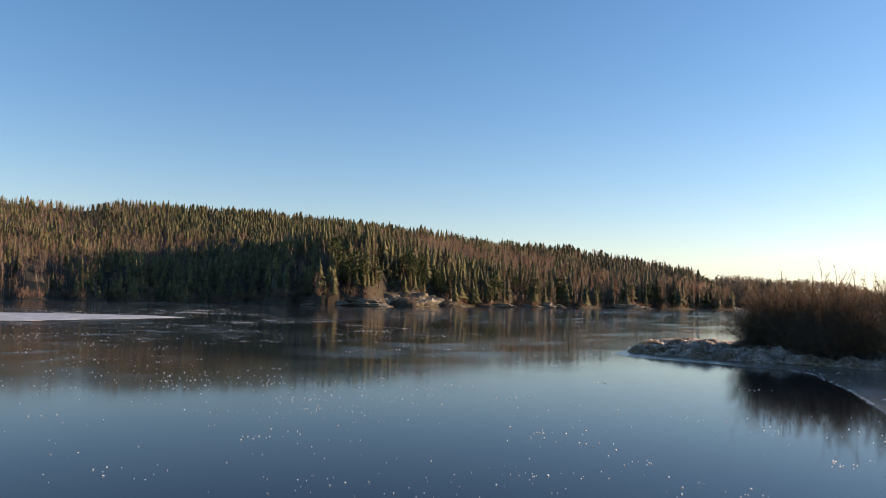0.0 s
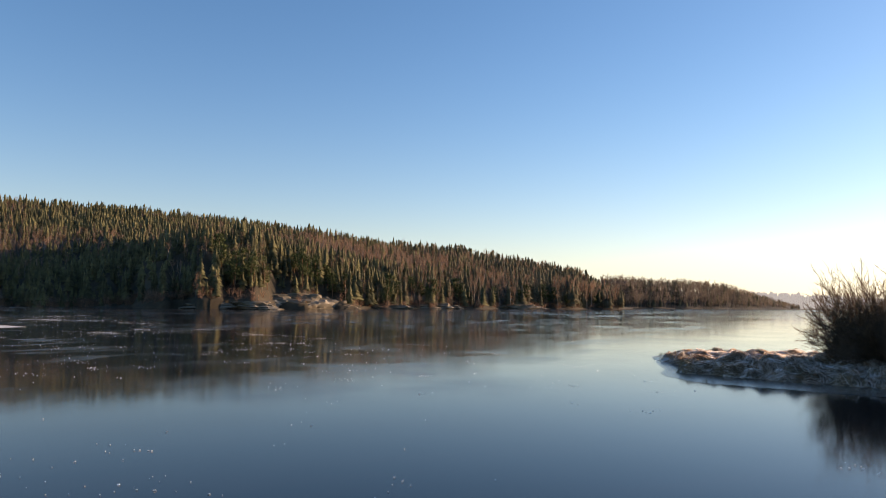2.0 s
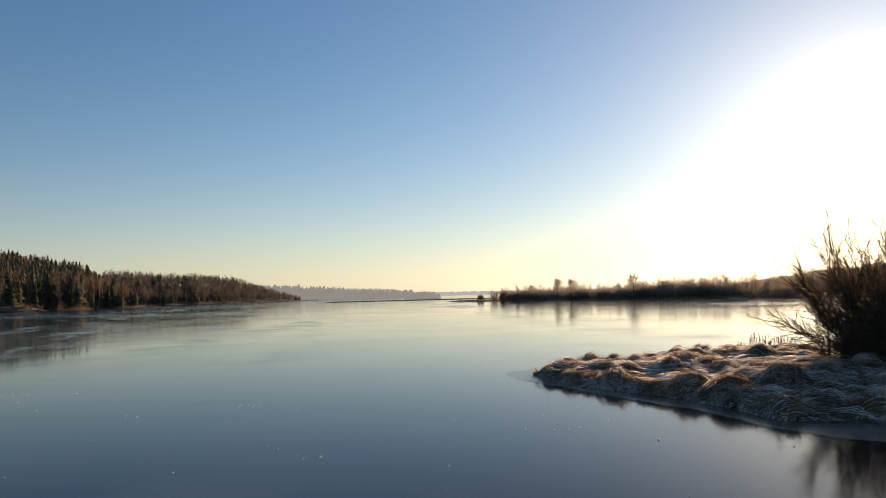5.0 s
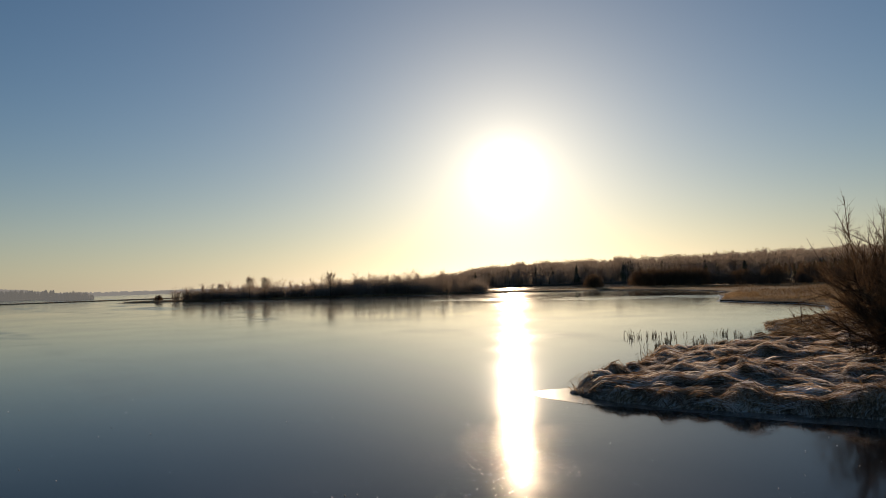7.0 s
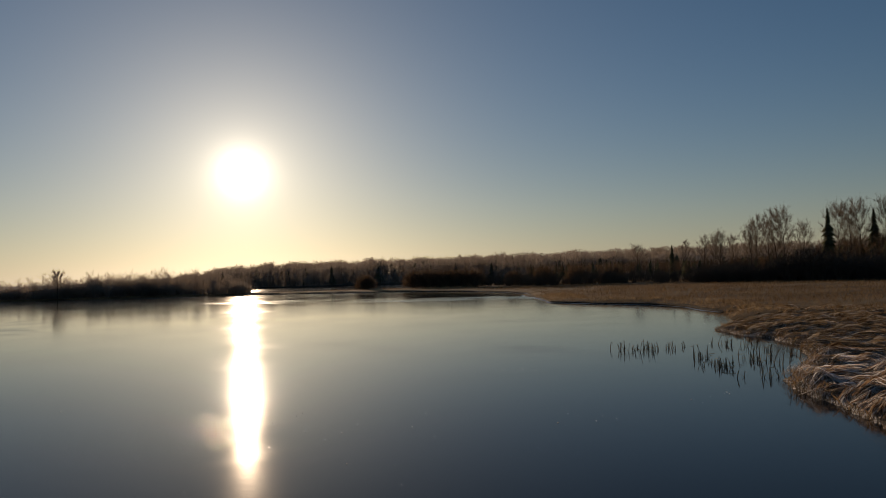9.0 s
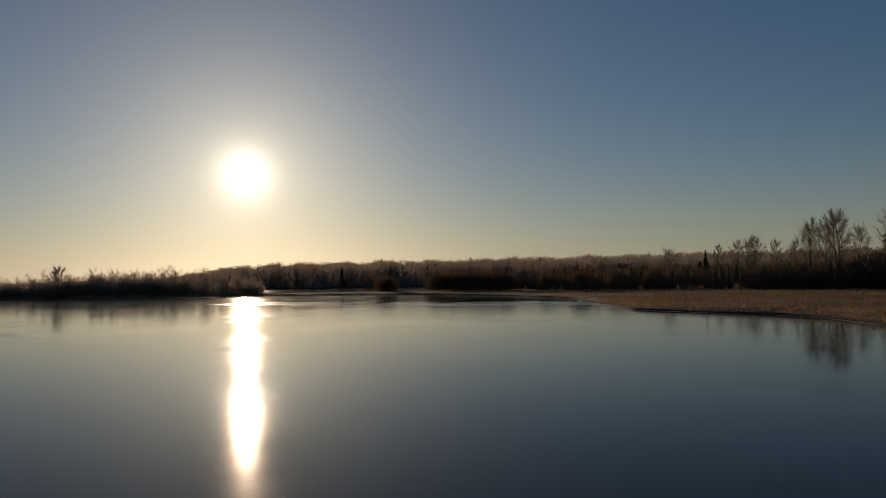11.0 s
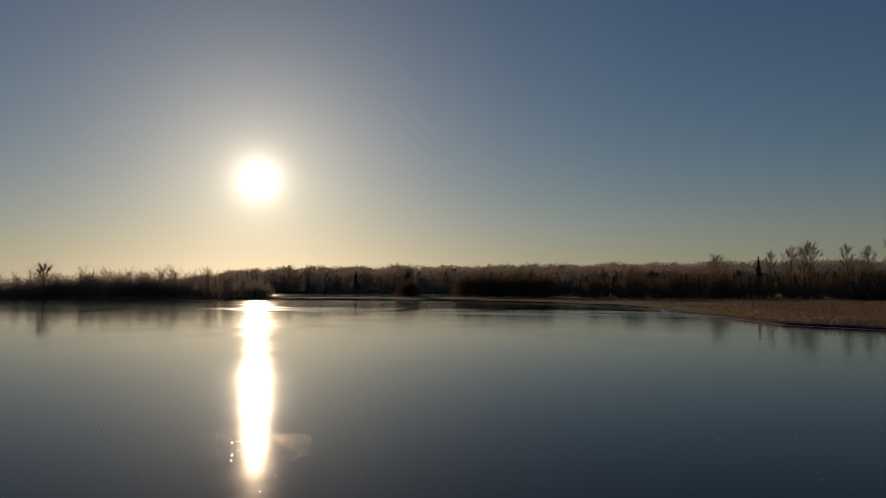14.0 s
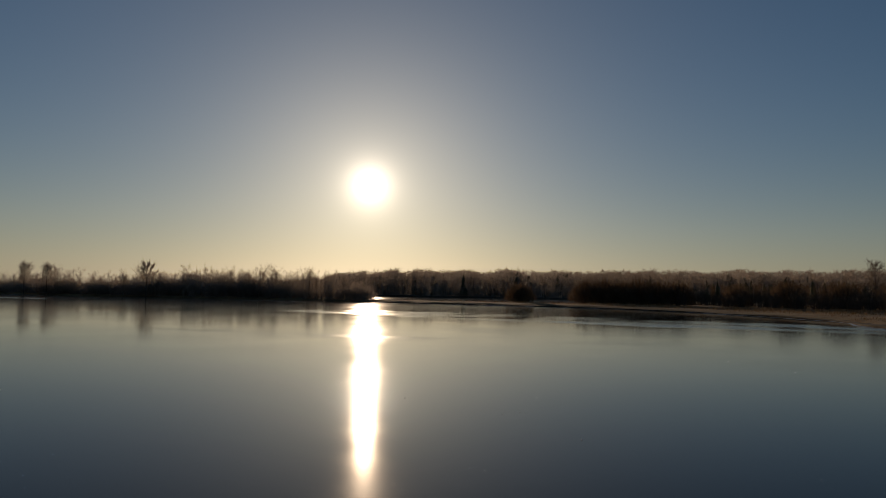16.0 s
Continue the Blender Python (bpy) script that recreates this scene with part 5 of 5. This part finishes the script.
def east_woods():
    # dark scrub between the meadow and the trees
    r = rnd(320)
    eye = np.array(EAST_EYE)
    az = np.concatenate([r.uniform(56, 108, 600), r.uniform(76, 106, 340)])
    near = np.interp(az, [56, 60, 65, 71, 78, 86, 108], [165, 145, 128, 130, 117, 110, 100])
    d = near + r.exponential(13, len(az))
    h = np.maximum(1.2, r.uniform(0.6, 1.05, len(az)) * np.interp(az, [56, 66, 76, 82, 88, 100], [2.8, 3.0, 3.2, 3.8, 5.4, 7.2]) * (0.85 + 0.45 * field_noise(az, d * 0.03, 1.4, 52, 3)))
    q = np.radians(az)
    pos = np.column_stack([eye[0] + d * np.sin(q), eye[1] + d * np.cos(q), np.full(len(az), 0.7)])
    joined("meadow_scrub", plant([shrub_template(330 + i, 17, 11, 0.010) for i in range(5)], pos, h, np.minimum(h, 4.5) * 1.15, 321), [BARK, BARK], "dark leafless scrub at the back of the meadow", "bushes")
    # the wood rising behind it
    az = np.concatenate([r.uniform(64, 82, 330), r.uniform(80, 108, 560)])
    d = np.interp(az, [66, 75, 83, 88, 108], [190, 175, 140, 130, 125]) + r.uniform(5, 90, len(az))
    top = np.interp(az, [66, 74, 80, 82.5, 84.5, 86.5, 89, 108], [0.85, 0.9, 0.95, 1.15, 1.6, 2.1, 2.5, 3.2])
    h = np.maximum(3.0, (d * np.tan(np.radians(top)) + 1.8) * r.uniform(0.75, 1.0, len(az)))
    q = np.radians(az)
    pos = np.column_stack([eye[0] + d * np.sin(q), eye[1] + d * np.cos(q), np.full(len(az), 0.7)])
    sp = r.rand(len(az)) < 0.25
    joined("meadow_wood_birches", plant([birch_template(140 + i, 160, 0.19, 1, 0.8) for i in range(5)], pos[~sp], h[~sp], h[~sp] * 1.35, 322), [BARK, TWIG], "dense leafless wood behind the meadow", "forest")
    joined("meadow_wood_spruces", plant(SPRUCES, pos[sp], h[sp], h[sp], 323, 0.02), [PINE_BARK, SPRUCE], "dark spruces in the wood behind the meadow", "forest")
    # single trees that stand out against the sky
    aspen = []
    for i in range(4):
        woods, (v, f) = broom_tree(340 + i, 13.0, 1.9 + 0.2 * i, 0.26 + 0.04 * (i % 2), 22, 15, 15, 0.14, 0.012)
        aspen.append(leafless("aspen_tree", "tall leafless aspen behind the meadow", "tree", "tall trees behind the meadow", woods, v, f, BARK, ASPEN_TWIG))
    # east, north, height of the crown's top over the ice
    spots = [(129.2, 63.8, 13.2), (143.9, 64.4, 14.4), (125.3, 67.1, 10.4), (187.1, 107.1, 9.8), (202.7, 97.7, 11.3), (208.8, 94.3, 12.4), (207.4, 89.6, 13.6), (210.5, 91.5, 12.6), (166.6, 78.0, 10.6), (171.0, 75.0, 10.2),
             (148.3, 61.3, 11.6), (154.6, 55.6, 15.2), (150.6, 53.4, 14.6), (146.6, 51.5, 15.2), (143.6, 47.0, 15.0), (147.0, 44.0, 15.4), (134.0, 65.8, 11.8), (138.5, 68.4, 12.6), (141.0, 43.0, 14.0)]
    r = rnd(350)
    for i, (x, y, top) in enumerate(spots):
        ob = aspen[i] if i < 4 else copy_thing(aspen[i % 4], Matrix())
        ob.matrix_basis = pose(x, y, 0.6, 0, 0, r.uniform(0, 360)) @ Matrix.Diagonal(((top - 0.6) / 12.6 * (1.25 if i == 3 else 1.0),) * 2 + ((top - 0.6) / 13.0, 1))
    v, f, sl = spruce_template(360, 24, 9, 0.17)
    root = tagged(new("spruce_tree"), "dark pointed spruce standing above the scrub", "spruce tree", "spruces behind the meadow")
    part_of("trunk", mesh_from("trunk", v, f[sl == 0], PINE_BARK), root)
    part_of("crown", mesh_from("crown", v, f[sl == 1], SPRUCE), root)
    for i, (x, y, h) in enumerate([(142.0, 56.4, 12.8), (189.5, 98.3, 8.9), (144.5, 49.0, 12.4)]):
        ob = root if i == 0 else copy_thing(root, Matrix())
        ob.matrix_basis = pose(x, y, 0.6, 0, 0, 40 * i) @ Matrix.Diagonal((h, h, h, 1))


east_woods()


def spit_trees():
    r = rnd(370)
    # willow scrub and young birches along the wooded spit
    p = np.stack([r.uniform(36, 116, 6000), r.uniform(158, 274, 6000)], 1)
    sd = border(TREE_SPIT, p[:, 0], p[:, 1])[0]
    p = p[(sd > 1.0) & (p[:, 1] < 250) & (p[:, 0] > 49)]
    along = p[:, 1]
    ps = p[:900]
    h = r.uniform(1.6, 3.7, len(ps)) * (1 + 0.5 * field_noise(ps[:, 0], ps[:, 1], 0.12, 33, 2)) * np.interp(ps[:, 1], [163, 172, 190, 235], [0.4, 0.8, 1.1, 0.9])
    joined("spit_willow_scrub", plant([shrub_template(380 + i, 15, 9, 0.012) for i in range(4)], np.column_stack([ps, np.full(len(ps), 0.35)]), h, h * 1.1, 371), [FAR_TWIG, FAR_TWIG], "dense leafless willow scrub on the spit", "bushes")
    low = p[p[:, 1] > 205][-230:]
    h = r.uniform(1.3, 3.0, len(low))
    joined("spit_bushes", plant([shrub_template(384 + i, 16, 14, 0.010, 0.18) for i in range(4)], np.column_stack([low, np.full(len(low), 0.35)]), h, h * 1.5, 373), [BARK, FAR_TWIG], "low rounded leafless bushes on the spit", "bushes")
    pb = p[900:1260]
    h = r.uniform(3.0, 5.9, len(pb)) * (1 + 0.2 * field_noise(pb[:, 0], pb[:, 1], 0.2, 34, 2)) * np.interp(pb[:, 1], [163, 175, 190, 235], [0.35, 0.75, 1.0, 0.8])
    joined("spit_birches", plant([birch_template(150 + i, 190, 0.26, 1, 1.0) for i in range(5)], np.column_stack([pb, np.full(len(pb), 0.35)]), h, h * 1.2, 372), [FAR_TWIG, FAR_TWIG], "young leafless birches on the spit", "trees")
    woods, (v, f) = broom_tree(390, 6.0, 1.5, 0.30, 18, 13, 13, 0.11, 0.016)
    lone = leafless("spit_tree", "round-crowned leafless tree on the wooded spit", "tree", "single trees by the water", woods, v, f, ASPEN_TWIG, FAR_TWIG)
    lone.matrix_basis = pose(78.0, 200.8, 0.3)
    for x, y, k in ((65.5, 223.4, 0.95), (67.5, 218.0, 0.9), (60.5, 232.0, 0.7), (79.0, 212.0, 0.62)):
        ob = copy_thing(lone, Matrix())
        ob.matrix_basis = pose(x, y, 0.3, 0, 0, x * 7) @ Matrix.Scale(k, 4)
    bush = tagged(new("lake_bush"), "round dense leafless bush on the low shore", "bush", "single bushes by the water")
    rb = rnd(400)
    for k in range(9):
        s, a, o = Soup(), rb.uniform(0, 6.28), rb.uniform(0.3, 1.3)
        m = np.array([0.5 * o * math.cos(a), 0.5 * o * math.sin(a), rb.uniform(0.7, 1.1)])
        tube(s, (0.1 * math.cos(a), 0.1 * math.sin(a), -0.1), m, 0.045, 0.03, 4)
        tube(s, m, m + (0.6 * o * math.cos(a), 0.6 * o * math.sin(a), 0.8), 0.03, 0.012, 4)
        part_of("stem", mesh_from("stem", *s.arrays(), BARK), bush)
    tops = Soup()
    for k in range(2600):
        a, c = rb.uniform(0, 6.28), rb.rand()
        e, q = math.acos(c), 0.25 + 0.75 * rb.rand() ** 0.6
        p = np.array([1.7 * q * math.sin(e) * math.cos(a), 1.7 * q * math.sin(e) * math.sin(a), 0.15 + 2.3 * q * c])
        sliver(tops, p * (0.75, 0.75, 0.7), p + rb.normal(0, 0.14, 3) + (0, 0, 0.12), 0.013, rb)
    part_of("crown", mesh_from("crown", *tops.arrays(), TWIG), bush)
    bush.matrix_basis = pose(119.0, 148.5, 0.3) @ Matrix.Diagonal((1.55, 1.55, 1.5, 1))
    for x, y, s in ((52, 260, 0.72), (116.6, 145.6, 1.2), (121.5, 136.5, 1.55), (121.5, 133, 1.6), (121, 129.5, 1.5), (120, 126, 1.6), (119.5, 122.5, 1.5), (117.5, 118.6, 1.45), (120, 111, 1.3), (119, 104, 1.5), (121, 98, 1.5), (124, 92, 1.5)):
        ob = copy_thing(bush, Matrix())
        ob.matrix_basis = pose(x, y, 0.3, 0, 0, x * 31 + y) @ Matrix.Diagonal((s * 1.25, s * 1.25, s * 1.2, 1))


spit_trees()


def house():
    """The house whose roof shows above the trees of the headland."""
    root = tagged(new("house"), "pale house with a dark gabled roof among the trees", "house")
    az, d = -11.7, 640.0
    root.matrix_basis = pose(HEAD_EYE[0] + d * math.sin(radians(az)), HEAD_EYE[1] + d * math.cos(radians(az)), float(head_z(np.array(az), np.array(d))) - 3.2, 0, 0, 20) @ Matrix.Scale(0.72, 4)
    bm = bmesh.new()
    bmesh.ops.create_cube(bm, size=1, matrix=Matrix.Translation((0, 0, 5.0)) @ Matrix.Diagonal((13, 8, 11, 1)))
    part("wall", bm, WALL_PAINT, root)
    bm = bmesh.new()
    a = [bm.verts.new(c) for c in ((-7, -4.6, 10.3), (7, -4.6, 10.3), (7, 4.6, 10.3), (-7, 4.6, 10.3), (-7, 0, 13.4), (7, 0, 13.4))]
    for q in ((0, 1, 5, 4), (2, 3, 4, 5), (1, 2, 5), (3, 0, 4), (0, 3, 2, 1)):
        bm.faces.new([a[i] for i in q])
    roof = part("roof", bm, ROOF, root, "dark tiled roof")
    bm = bmesh.new()
    bmesh.ops.create_cube(bm, size=1, matrix=Matrix.Translation((2.5, 0.5, 13.4)) @ Matrix.Diagonal((0.9, 0.9, 2.0, 1)))
    part("chimney", bm, ROOF, roof)
    for x in (-4.5, -1.5, 1.5, 4.5):
        bm = bmesh.new()
        bmesh.ops.create_cube(bm, size=1, matrix=Matrix.Translation((x, -4.0, 8.2)) @ Matrix.Diagonal((1.2, 0.12, 1.5, 1)))
        part("window", bm, GLASS_DARK, root)


house()
